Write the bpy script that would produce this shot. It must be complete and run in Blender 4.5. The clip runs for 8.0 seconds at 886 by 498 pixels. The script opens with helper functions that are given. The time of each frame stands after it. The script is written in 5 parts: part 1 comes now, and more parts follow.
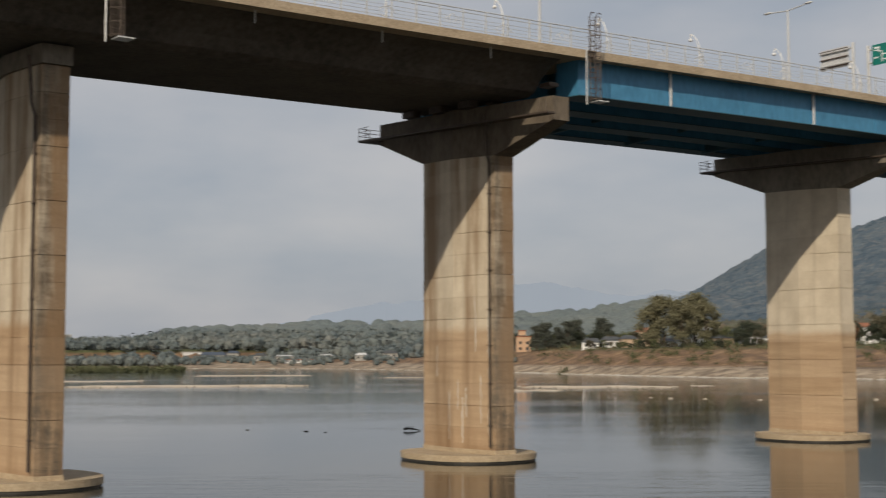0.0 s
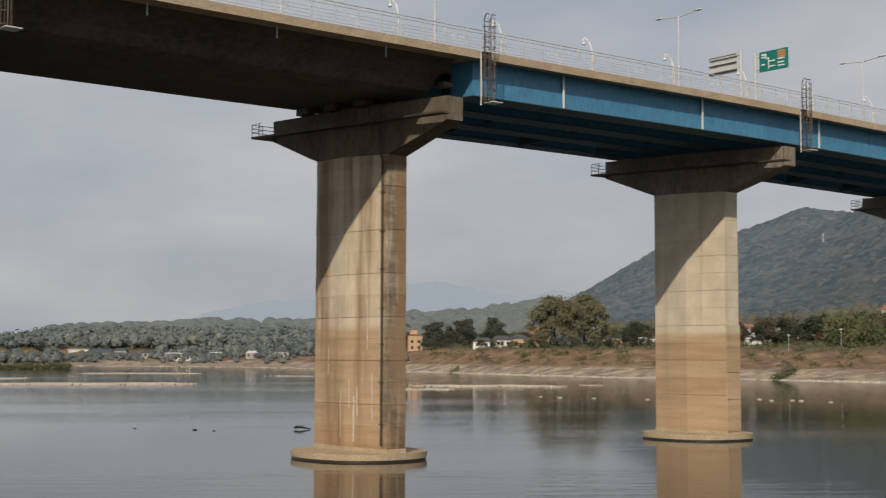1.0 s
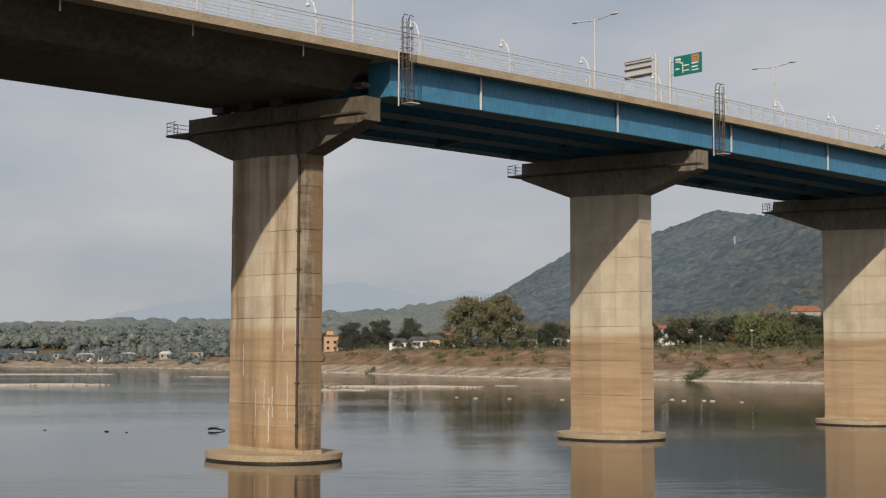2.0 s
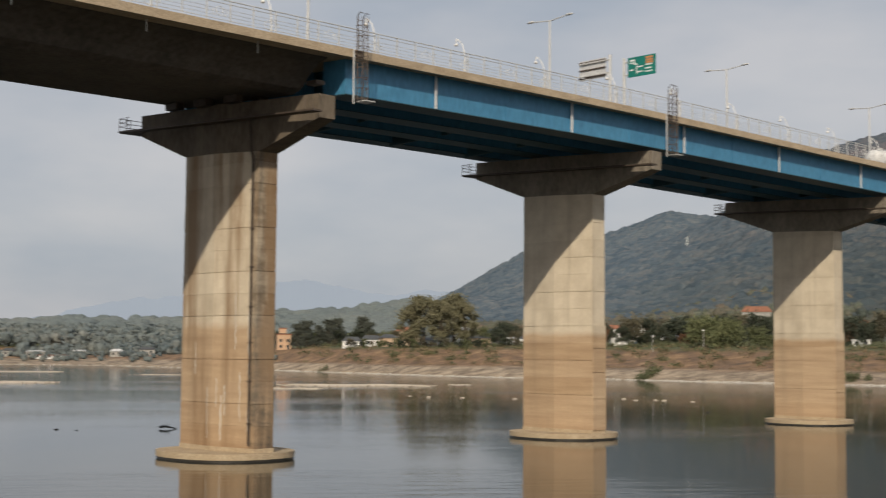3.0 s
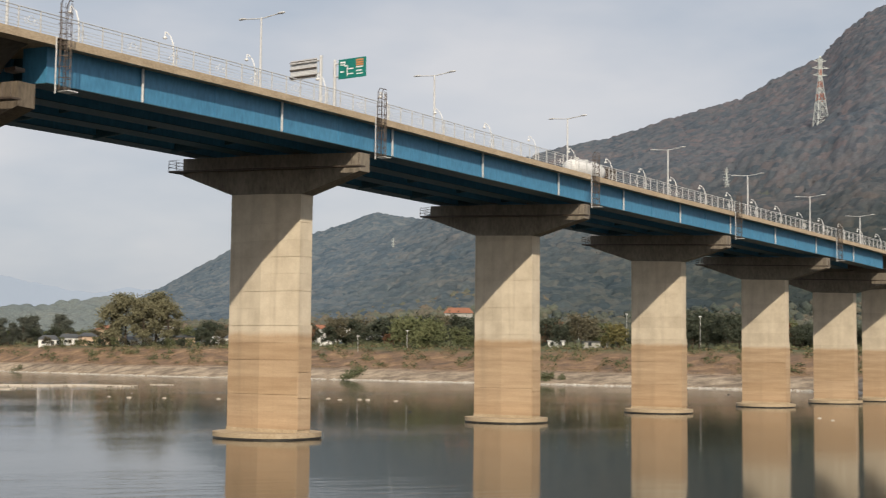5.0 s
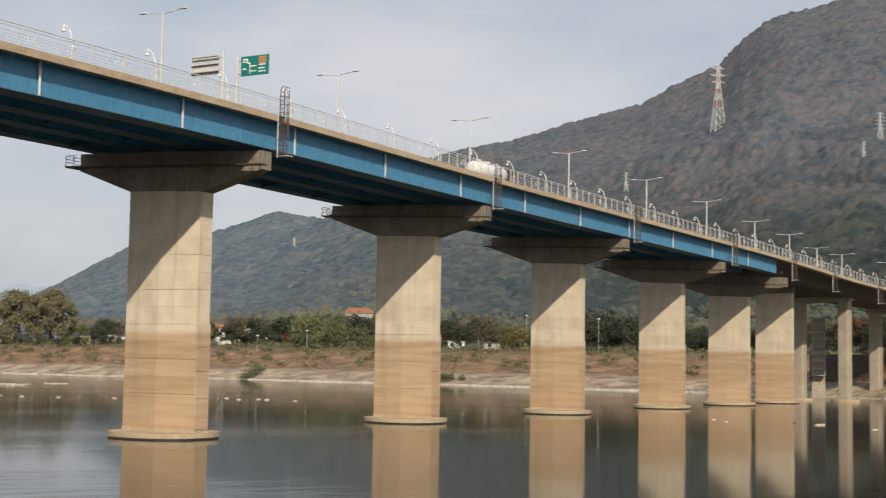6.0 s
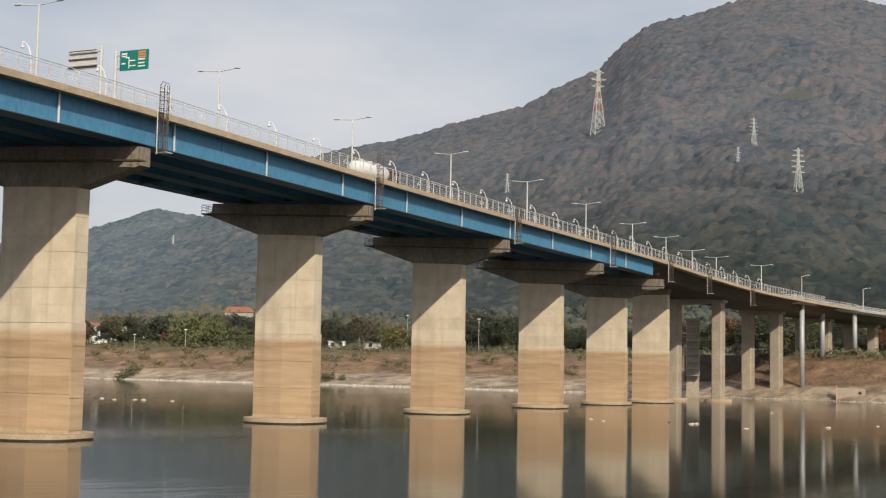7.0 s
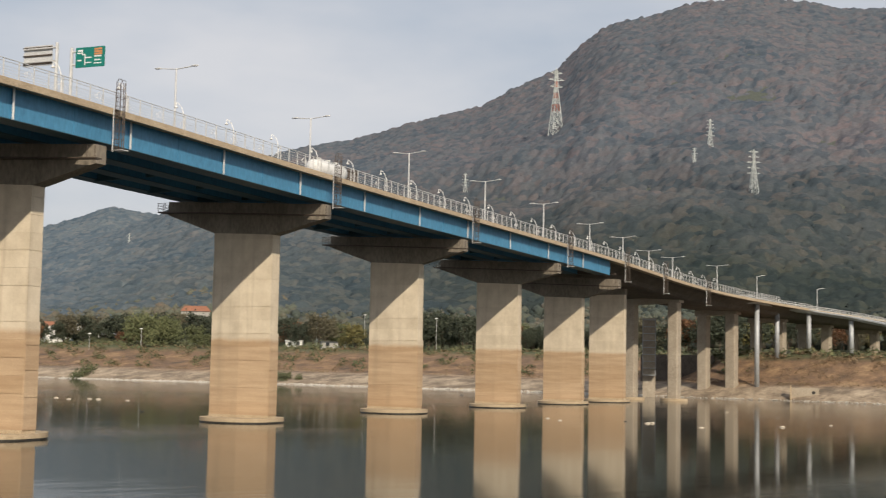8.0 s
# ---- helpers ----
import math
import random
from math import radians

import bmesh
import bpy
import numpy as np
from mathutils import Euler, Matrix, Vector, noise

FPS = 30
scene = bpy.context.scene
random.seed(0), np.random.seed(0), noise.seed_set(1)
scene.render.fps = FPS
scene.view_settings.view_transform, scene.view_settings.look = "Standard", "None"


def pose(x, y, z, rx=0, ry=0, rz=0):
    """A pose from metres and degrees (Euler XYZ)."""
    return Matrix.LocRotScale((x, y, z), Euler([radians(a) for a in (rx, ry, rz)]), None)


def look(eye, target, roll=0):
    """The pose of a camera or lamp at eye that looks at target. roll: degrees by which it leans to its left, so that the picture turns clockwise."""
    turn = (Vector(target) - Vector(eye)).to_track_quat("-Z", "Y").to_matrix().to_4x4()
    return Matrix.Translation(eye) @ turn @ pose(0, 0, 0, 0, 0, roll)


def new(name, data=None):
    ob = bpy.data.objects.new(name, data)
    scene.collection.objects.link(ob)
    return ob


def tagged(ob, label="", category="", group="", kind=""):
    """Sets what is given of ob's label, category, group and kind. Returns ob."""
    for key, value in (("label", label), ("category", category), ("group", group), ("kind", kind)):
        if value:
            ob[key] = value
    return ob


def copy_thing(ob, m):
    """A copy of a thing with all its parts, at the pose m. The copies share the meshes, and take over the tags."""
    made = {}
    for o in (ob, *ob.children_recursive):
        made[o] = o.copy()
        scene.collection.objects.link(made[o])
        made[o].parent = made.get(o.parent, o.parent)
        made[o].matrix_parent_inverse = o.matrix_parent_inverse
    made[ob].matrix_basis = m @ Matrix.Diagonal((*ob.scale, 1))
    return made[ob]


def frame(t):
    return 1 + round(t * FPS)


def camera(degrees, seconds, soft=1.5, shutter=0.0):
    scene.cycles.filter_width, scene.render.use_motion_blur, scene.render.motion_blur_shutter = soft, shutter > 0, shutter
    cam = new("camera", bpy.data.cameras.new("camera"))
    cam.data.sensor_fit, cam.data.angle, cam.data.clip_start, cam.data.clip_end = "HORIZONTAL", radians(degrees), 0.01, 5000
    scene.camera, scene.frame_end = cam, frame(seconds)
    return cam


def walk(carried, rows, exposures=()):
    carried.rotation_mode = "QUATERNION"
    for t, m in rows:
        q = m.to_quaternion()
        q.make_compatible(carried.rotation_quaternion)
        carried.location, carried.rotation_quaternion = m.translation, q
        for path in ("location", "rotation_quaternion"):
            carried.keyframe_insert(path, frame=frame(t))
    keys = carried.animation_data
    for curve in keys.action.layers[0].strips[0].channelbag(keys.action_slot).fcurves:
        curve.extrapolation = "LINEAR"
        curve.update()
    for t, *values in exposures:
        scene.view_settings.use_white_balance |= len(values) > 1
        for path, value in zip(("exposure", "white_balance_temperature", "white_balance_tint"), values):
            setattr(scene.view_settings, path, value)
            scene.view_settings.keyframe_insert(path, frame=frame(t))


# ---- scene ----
# The camera turns on the spot, 8.4 m above the river: seconds, yaw, pitch, roll.
EYE = 8.4
cam = camera(35.94, 8.0, soft=1.2, shutter=0.4)
TURNS = [
    (0.0, 0.00, 4.42, 0.14),
    (0.5, -3.55, 4.39, -0.19),
    (1.0, -4.53, 4.37, -0.18),
    (1.5, -7.43, 4.39, -0.23),
    (2.8, -8.65, 4.41, -0.17),
    (3.0, -9.99, 4.37, -0.44),
    (3.5, -13.97, 4.39, -0.56),
    (4.0, -17.33, 4.42, -0.62),
    (4.5, -20.51, 4.47, -0.73),
    (4.7, -21.21, 4.46, -0.68),
    (5.8, -25.57, 4.54, -0.76),
    (6.0, -26.43, 4.54, -0.95),
    (6.5, -29.00, 4.58, -1.01),
    (7.0, -31.42, 4.62, -1.05),
    (7.5, -31.74, 4.61, -1.03),
    (8.0, -33.20, 4.63, -1.10),
]
walk(cam, [(t, pose(0, 0, EYE, 90 + pitch, roll, yaw)) for t, yaw, pitch, roll in TURNS],
     [(0.0, -0.24), (1.5, -0.15), (3.0, -0.07), (3.5, -0.03), (4.0, 0.09), (4.5, 0.2), (6.0, 0.23), (8.0, 0.25)])

# ---- light: hazy bright sky with the sun behind the camera ----
SUN_TO = Vector((-0.25, -0.82, 0.49)).normalized()
world = bpy.data.worlds.new("sky")
scene.world = world
world.use_nodes = True
wn, wl = world.node_tree.nodes, world.node_tree.links
wn.clear()
sky = wn.new("ShaderNodeTexSky")
sky.sky_type, sky.sun_disc = "NISHITA", False
sky.sun_elevation = math.asin(SUN_TO.z)
sky.sun_rotation = math.atan2(SUN_TO.x, SUN_TO.y)
sky.air_density, sky.dust_density, sky.ozone_density = 1.0, 3.0, 1.5
coords = wn.new("ShaderNodeTexCoord")
stretch = wn.new("ShaderNodeMapping")
stretch.inputs["Scale"].default_value = (2.2, 2.2, 6.0)
clouds = wn.new("ShaderNodeTexNoise")
clouds.inputs["Scale"].default_value, clouds.inputs["Detail"].default_value = 1.6, 5.0
cloud_tone = wn.new("ShaderNodeValToRGB")
cloud_tone.color_ramp.elements[0].position, cloud_tone.color_ramp.elements[0].color = 0.36, (4.1, 4.5, 5.1, 1)
cloud_tone.color_ramp.elements[1].position, cloud_tone.color_ramp.elements[1].color = 0.66, (6.1, 6.0, 6.1, 1)
veil = wn.new("ShaderNodeMixRGB")
veil.inputs[0].default_value = 0.85
background, out = wn.new("ShaderNodeBackground"), wn.new("ShaderNodeOutputWorld")
background.inputs["Strength"].default_value = 0.1
wl.new(coords.outputs["Generated"], stretch.inputs["Vector"])
wl.new(stretch.outputs["Vector"], clouds.inputs["Vector"])
wl.new(clouds.outputs["Fac"], cloud_tone.inputs["Fac"])
wl.new(sky.outputs["Color"], veil.inputs[1])
wl.new(cloud_tone.outputs["Color"], veil.inputs[2])
wl.new(veil.outputs["Color"], background.inputs["Color"])
wl.new(background.outputs["Background"], out.inputs["Surface"])
sun = new("sun", bpy.data.lights.new("sun", "SUN"))
sun.data.energy, sun.data.angle, sun.data.color = 3.3, radians(0.8), (1.0, 0.87, 0.69)
sun.matrix_world = look(SUN_TO * 300, (0, 0, 0))


# ---- materials ----
def material(name, rough=0.8, metal=0.0):
    m = bpy.data.materials.new(name)
    m.use_nodes = True
    n, l = m.node_tree.nodes, m.node_tree.links
    b = n["Principled BSDF"]
    b.inputs["Roughness"].default_value, b.inputs["Metallic"].default_value = rough, metal
    return m, n, l, b


def noise_node(n, l, scale, detail=4.0, rough=0.55, squash=(1, 1, 1), warp=0.0):
    tc, mp, t = n.new("ShaderNodeTexCoord"), n.new("ShaderNodeMapping"), n.new("ShaderNodeTexNoise")
    mp.inputs["Scale"].default_value = squash
    t.inputs["Scale"].default_value, t.inputs["Detail"].default_value = scale, detail
    t.inputs["Roughness"].default_value, t.inputs["Distortion"].default_value = rough, warp
    l.new(tc.outputs["Object"], mp.inputs["Vector"])
    l.new(mp.outputs["Vector"], t.inputs["Vector"])
    return t.outputs["Fac"]


def ramp(n, l, fac, stops):
    r = n.new("ShaderNodeValToRGB")
    while len(r.color_ramp.elements) < len(stops):
        r.color_ramp.elements.new(0.5)
    for e, (p, c) in zip(r.color_ramp.elements, stops):
        e.position, e.color = p, (*c, 1)
    l.new(fac, r.inputs["Fac"])
    return r.outputs["Color"]


def mix(n, l, fac, a, b, how="MIX"):
    m = n.new("ShaderNodeMixRGB")
    m.blend_type = how
    for socket, v in zip(m.inputs, (fac, a, b)):
        if isinstance(v, (int, float)):
            socket.default_value = v
        elif isinstance(v, tuple):
            socket.default_value = (*v, 1)
        else:
            l.new(v, socket)
    return m.outputs["Color"]


def bump(n, l, b, height, strength=0.4, distance=0.05):
    k = n.new("ShaderNodeBump")
    k.inputs["Strength"].default_value, k.inputs["Distance"].default_value = strength, distance
    l.new(height, k.inputs["Height"])
    l.new(k.outputs["Normal"], b.inputs["Normal"])


def mottled(name, dark, light, scale=1.0, rough=0.85, metal=0.0, fine=9.0, relief=0.3, squash=(1, 1, 1), vary=0.0):
    """A surface whose colour runs between two tones at two scales."""
    m, n, l, b = material(name, rough, metal)
    big = noise_node(n, l, scale, 5, 0.6, squash)
    small = noise_node(n, l, scale * fine, 3, 0.6, squash)
    c = ramp(n, l, big, ((0.32, dark), (0.68, light)))
    c = mix(n, l, 0.45, c, ramp(n, l, small, ((0.3, tuple(v * 0.62 for v in dark)), (0.7, tuple(min(1, v * 1.15) for v in light)))))
    if vary:
        oi = n.new("ShaderNodeObjectInfo")
        c = mix(n, l, vary, c, ramp(n, l, oi.outputs["Random"], ((0.0, tuple(v * 0.55 for v in dark)), (1.0, light))))
    l.new(c, b.inputs["Base Color"])
    bump(n, l, b, small, relief, 0.03)
    return m


def flood_concrete(name="pier_concrete", sooty=False):
    """Pier concrete: pale above, silt-stained below the flood line, with rust runs and dark streaks."""
    m, n, l, b = material(name, 0.9)
    geo = n.new("ShaderNodeNewGeometry")
    sep = n.new("ShaderNodeSeparateXYZ")
    l.new(geo.outputs["Position"], sep.inputs[0])
    big = noise_node(n, l, 0.35, 5, 0.6)
    streak = noise_node(n, l, 0.9, 4, 0.6, (1, 1, 0.06))
    bands = noise_node(n, l, 0.8, 4, 0.6, (0.12, 0.12, 1.6))
    grain = noise_node(n, l, 7.0, 4, 0.7)
    oi = n.new("ShaderNodeObjectInfo")
    pale = ramp(n, l, big, ((0.3, (0.52, 0.44, 0.33)), (0.7, (0.74, 0.65, 0.51))))
    silt = ramp(n, l, bands, ((0.3, (0.37, 0.238, 0.135)), (0.7, (0.54, 0.382, 0.235))))
    level = n.new("ShaderNodeMath")
    level.operation = "MULTIPLY_ADD"
    level.inputs[1].default_value, level.inputs[2].default_value = 1.4, 9.6
    l.new(big, level.inputs[0])
    rel = n.new("ShaderNodeMath")
    rel.operation = "SUBTRACT"
    l.new(sep.outputs["Z"], rel.inputs[0])
    l.new(level.outputs[0], rel.inputs[1])
    soft = n.new("ShaderNodeMapRange")
    soft.inputs["From Min"].default_value, soft.inputs["From Max"].default_value = -0.25, 0.45
    l.new(rel.outputs[0], soft.inputs["Value"])
    c = mix(n, l, soft.outputs[0], silt, pale)
    c = mix(n, l, ramp(n, l, streak, ((0.52, (0, 0, 0)), (0.72, (0.3, 0.3, 0.3) if not sooty else (0.5, 0.5, 0.5)))), c, (0.24, 0.17, 0.105))
    if sooty:
        # leaks have blackened the narrow end and a strip beside its corner
        tc, loc = n.new("ShaderNodeTexCoord"), n.new("ShaderNodeSeparateXYZ")
        l.new(tc.outputs["Object"], loc.inputs[0])
        strip = n.new("ShaderNodeMapRange")
        strip.inputs["From Min"].default_value, strip.inputs["From Max"].default_value = -4.0, -4.5
        l.new(loc.outputs["Y"], strip.inputs["Value"])
        runs = ramp(n, l, noise_node(n, l, 1.5, 5, 0.65, (1, 1, 0.12), 0.4), ((0.35, (0, 0, 0)), (0.53, (1, 1, 1))))
        crust = ramp(n, l, noise_node(n, l, 0.9, 6, 0.7, (0.5, 0.5, 1.3), 0.5), ((0.38, (0.1, 0.1, 0.1)), (0.6, (1, 1, 1))))
        mask = mix(n, l, 1.0, mix(n, l, 0.5, runs, crust), strip.outputs[0], "MULTIPLY")
        c = mix(n, l, mask, c, (0.075, 0.058, 0.042))
        rust = ramp(n, l, noise_node(n, l, 0.5, 5, 0.6, (1, 1, 0.1)), ((0.44, (0, 0, 0)), (0.6, (0.85, 0.85, 0.85))))
        c = mix(n, l, rust, c, (0.25, 0.145, 0.068))
    c = mix(n, l, 0.17, c, ramp(n, l, oi.outputs["Random"], ((0.0, (0.25, 0.2, 0.14)), (1.0, (0.6, 0.53, 0.42)))))
    c = mix(n, l, 0.16, c, ramp(n, l, grain, ((0.3, (0.25, 0.25, 0.25)), (0.7, (0.75, 0.75, 0.75)))), "OVERLAY")
    l.new(c, b.inputs["Base Color"])
    bump(n, l, b, grain, 0.25, 0.03)
    return m


def river_water():
    m, n, l, b = material("river_water", 0.07)
    b.inputs["Base Color"].default_value = (0.028, 0.03, 0.024, 1)
    b.inputs["IOR"].default_value = 1.333
    b.inputs["Specular IOR Level"].default_value = 0.4
    calm = noise_node(n, l, 0.02, 3, 0.5, (0.35, 1.0, 1.0))
    ripple = noise_node(n, l, 0.7, 4, 0.6, (0.22, 1.0, 1.0), 0.6)
    swell = noise_node(n, l, 0.09, 2, 0.5, (0.4, 1.0, 1.0))
    patch = ramp(n, l, calm, ((0.48, (0.1, 0.1, 0.1)), (0.62, (1, 1, 1))))
    height = mix(n, l, 1.0, ripple, patch, "MULTIPLY")
    height = mix(n, l, 0.25, height, swell)
    bump(n, l, b, height, 0.2, 0.3)
    return m


CONCRETE = flood_concrete()
STAINED = flood_concrete("stained_pier_concrete", True)
DECK = mottled("deck_concrete", (0.32, 0.245, 0.165), (0.52, 0.42, 0.3), 0.5, 0.9, squash=(1, 1, 3))
# base colour darkened to hold the shade below the deck
SHADE_CONCRETE = mottled("shade_concrete", (0.06, 0.05, 0.04), (0.13, 0.11, 0.09), 0.25, 0.9)
# pier heads: soot and the deck's shade together in the dark colour
SHADE_SOOT_HEAD = mottled("dark_shade_soot_concrete", (0.07, 0.055, 0.042), (0.19, 0.155, 0.115), 0.45, 0.9, squash=(1, 1, 0.3))
HEAD = mottled("shade_soot_concrete", (0.13, 0.11, 0.085), (0.27, 0.235, 0.19), 0.35, 0.9, squash=(1, 1, 0.4))
FOOTING = mottled("footing_concrete", (0.36, 0.27, 0.17), (0.52, 0.42, 0.29), 0.8, 0.9)
WET = mottled("wet_concrete", (0.02, 0.018, 0.015), (0.045, 0.04, 0.033), 1.5, 0.5)
BLUE = mottled("blue_paint", (0.05, 0.2, 0.36), (0.075, 0.265, 0.45), 0.4, 0.45, squash=(1, 1, 0.3), relief=0.05)
# the girder blue again, darkened for the shade under the deck
SHADED_BLUE = mottled("blue_paint_shaded", (0.025, 0.075, 0.11), (0.04, 0.11, 0.15), 0.4, 0.6, relief=0.05)
STEEL = mottled("dark_steel", (0.06, 0.045, 0.035), (0.13, 0.1, 0.08), 2.0, 0.6, 0.4)
GALV = mottled("galvanised_steel", (0.55, 0.55, 0.54), (0.74, 0.74, 0.73), 1.5, 0.45, 0.3)
WHITE = mottled("white_paint", (0.68, 0.68, 0.67), (0.82, 0.82, 0.81), 1.5, 0.5, relief=0.05)
ASPHALT = mottled("asphalt", (0.04, 0.04, 0.042), (0.07, 0.07, 0.07), 0.8, 0.9)
WATER = river_water()


# ---- mesh helpers ----
def part(name, bm, mat, parent=None, label="", smooth=False):
    me = bpy.data.meshes.new(name)
    bmesh.ops.recalc_face_normals(bm, faces=bm.faces[:])
    if smooth:
        for f in bm.faces:
            f.smooth = True
    bm.to_mesh(me)
    bm.free()
    me.materials.append(mat)
    ob = new(name, me)
    if parent:
        ob.parent = parent
    if label:
        ob["label"] = label
    return ob


def shared(name, mesh, parent, m=None):
    ob = new(name, mesh)
    ob.parent = parent
    if m is not None:
        ob.matrix_local = m
    return ob


def thing(name, label, category, at=(0, 0, 0), turn=0.0, group=""):
    ob = new(name)
    ob.matrix_world = pose(*at, 0, 0, turn)
    return tagged(ob, label, category, group)


def box(bm, c, s, m=None):
    """An upright box of size s round c, moved by m."""
    vs = [Vector((c[0] + s[0] * i / 2, c[1] + s[1] * j / 2, c[2] + s[2] * k / 2)) for i in (-1, 1) for j in (-1, 1) for k in (-1, 1)]
    vs = [bm.verts.new(m @ v if m is not None else v) for v in vs]
    for q in ((0, 1, 3, 2), (4, 6, 7, 5), (0, 4, 5, 1), (2, 3, 7, 6), (0, 2, 6, 4), (1, 5, 7, 3)):
        bm.faces.new([vs[i] for i in q])
    return bm


def tube(bm, pts, r, seg=6, r2=None):
    """A round bar along points; r2 is its radius at the far end."""
    pts = [Vector(p) for p in pts]
    rings = []
    for i, p in enumerate(pts):
        d = (pts[min(i + 1, len(pts) - 1)] - pts[max(i - 1, 0)]).normalized()
        a = d.orthogonal().normalized() if abs(d.z) < 0.95 else Vector((1, 0, 0)).cross(d).normalized()
        b = d.cross(a)
        k = r if r2 is None else r + (r2 - r) * i / (len(pts) - 1)
        rings.append([bm.verts.new(p + (a * math.cos(2 * math.pi * j / seg) + b * math.sin(2 * math.pi * j / seg)) * k) for j in range(seg)])
    for one, two in zip(rings, rings[1:]):
        for j in range(seg):
            bm.faces.new((one[j], one[(j + 1) % seg], two[(j + 1) % seg], two[j]))
    bm.faces.new(rings[0][::-1])
    bm.faces.new(rings[-1])
    return bm


def prism(bm, outline, z0, z1, taper=1.0):
    """An upright prism over an outline of (x, y)."""
    low = [bm.verts.new((x, y, z0)) for x, y in outline]
    top = [bm.verts.new((x * taper, y * taper, z1)) for x, y in outline]
    k = len(outline)
    for i in range(k):
        bm.faces.new((low[i], low[(i + 1) % k], top[(i + 1) % k], top[i]))
    bm.faces.new(low[::-1])
    bm.faces.new(top)
    return bm


# ---- the line of the bridge: x along the plan, s to its side (+ towards the viewer), z ----
def centre(x):
    return Vector((x, 109.8 + 0.7256 * x - 0.000574 * x * x, 0))


def heading(x):
    return Vector((1, 0.7256 - 0.001148 * x, 0)).normalized()


def side(x):
    u = heading(x)
    return Vector((u.y, -u.x, 0))


PROFILE_X = (-90, -50, -18, 5, 30, 55, 80, 118, 162, 183, 200, 216, 232, 250, 300, 420)
PROFILE_Z = (29.6, 30.1, 30.4, 30.7, 31.1, 30.75, 30.3, 29.6, 28.3, 27.1, 25.9, 25.1, 24.6, 24.2, 23.2, 21.5)


def deck(x):
    """Height of the lower edge of the deck's fascia."""
    return sum(float(np.interp(x + k, PROFILE_X, PROFILE_Z)) for k in (-12, -6, 0, 6, 12)) / 5


def at(x, s, z):
    p = centre(x) + side(x) * s
    return Vector((p.x, p.y, z))


EDGE, BANK = 13.0, 0.042


def on_deck(x, s, z):
    """A point of the deck, which is banked up towards its far side."""
    return at(x, s, deck(x) + (EDGE - s) * BANK + z)


def sweep(bm, outline, xs):
    """A beam along the bridge with an outline of (side, height over the deck line)."""
    rings = [[bm.verts.new(on_deck(x, s, z)) for s, z in outline] for x in xs]
    k = len(outline)
    for one, two in zip(rings, rings[1:]):
        for j in range(k):
            bm.faces.new((one[j], one[(j + 1) % k], two[(j + 1) % k], two[j]))
    bm.faces.new(rings[0][::-1])
    bm.faces.new(rings[-1])
    return bm


def steps(a, b, d=4.0):
    k = max(1, round((b - a) / d))
    return [a + (b - a) * i / k for i in range(k + 1)]


def turn_at(x):
    u = heading(x)
    return math.degrees(math.atan2(u.y, u.x))


PIERS = (-27.45, 2.0, 36.3, 74.7, 111.0, 144.6, 171.0, 191.2)
# half length, half width of the narrow end and swell at the middle of each shaft, slimmer towards the bank
SHAFTS = ((4.84, 0.93, 0.55), (4.84, 0.93, 0.52), (4.6, 0.95, 0.5), (4.37, 0.92, 0.32), (4.27, 0.84, 0.2), (4.15, 0.74, 0.14), (4.12, 0.68, 0.12), (4.0, 0.66, 0.12))
STEEL_END = 167.0

# ---- ground, river ----
SHORE_A = (-180, -100, -70, -40, -15, -4, 2.5, 6, 9.2, 12, 17.5, 21, 28, 34, 44, 50, 60, 75, 100, 180)
SHORE_D = (960, 960, 940, 930, 910, 800, 640, 565, 515, 487, 462, 438, 412, 384, 352, 337, 322, 310, 330, 400)
LOW_A = (-60, -40, -20, -15.1, -12.7, -11.6, -10.2, -7.5, -5.5, -1, 3.1, 5.8, 8.4, 10.9, 16, 22)
LOW_E = (0.0, 0.002, 0.002, 0.003, 0.005, 0.0105, 0.0125, 0.0135, 0.016, 0.0165, 0.0225, 0.025, 0.031, 0.038, 0.03, 0.0)
MID_A = (4, 7, 9, 10.5, 11.9, 13.4, 15, 16.8, 17.9, 19.3, 21.05, 24, 30, 36)
MID_E = (0.0, 0.01, 0.03, 0.044, 0.058, 0.073, 0.08, 0.086, 0.092, 0.102, 0.098, 0.09, 0.06, 0.0)
SPUR_A = (9, 11, 13.4, 15, 16.8, 19, 21, 21.9, 24, 27, 30, 35, 41)
SPUR_E = (0.0, 0.024, 0.04, 0.053, 0.064, 0.079, 0.094, 0.103, 0.115, 0.118, 0.11, 0.07, 0.0)
BIG_A = (18, 22, 25, 27.3, 29.1, 32, 34.6, 35.9, 37.8, 38.8, 39.6, 40.5, 41.9, 43.2, 45.8, 48.4, 49.3, 50.6, 53, 58, 70, 95, 130)
BIG_E = (0.0, 0.1, 0.14, 0.152, 0.157, 0.173, 0.185, 0.198, 0.213, 0.231, 0.2425, 0.249, 0.253, 0.261, 0.2645, 0.259, 0.253, 0.252, 0.25, 0.2, 0.13, 0.05, 0.0)
BANK_D = (-60, -20, 0, 2, 20, 26, 34, 70, 90, 170, 400)
BANK_Z = (-4, -2.5, -0.25, 0.35, 3.3, 3.7, 4.3, 10.4, 11.4, 12.0, 15.0)


def shore(a):
    return float(np.interp(a, SHORE_A, SHORE_D))


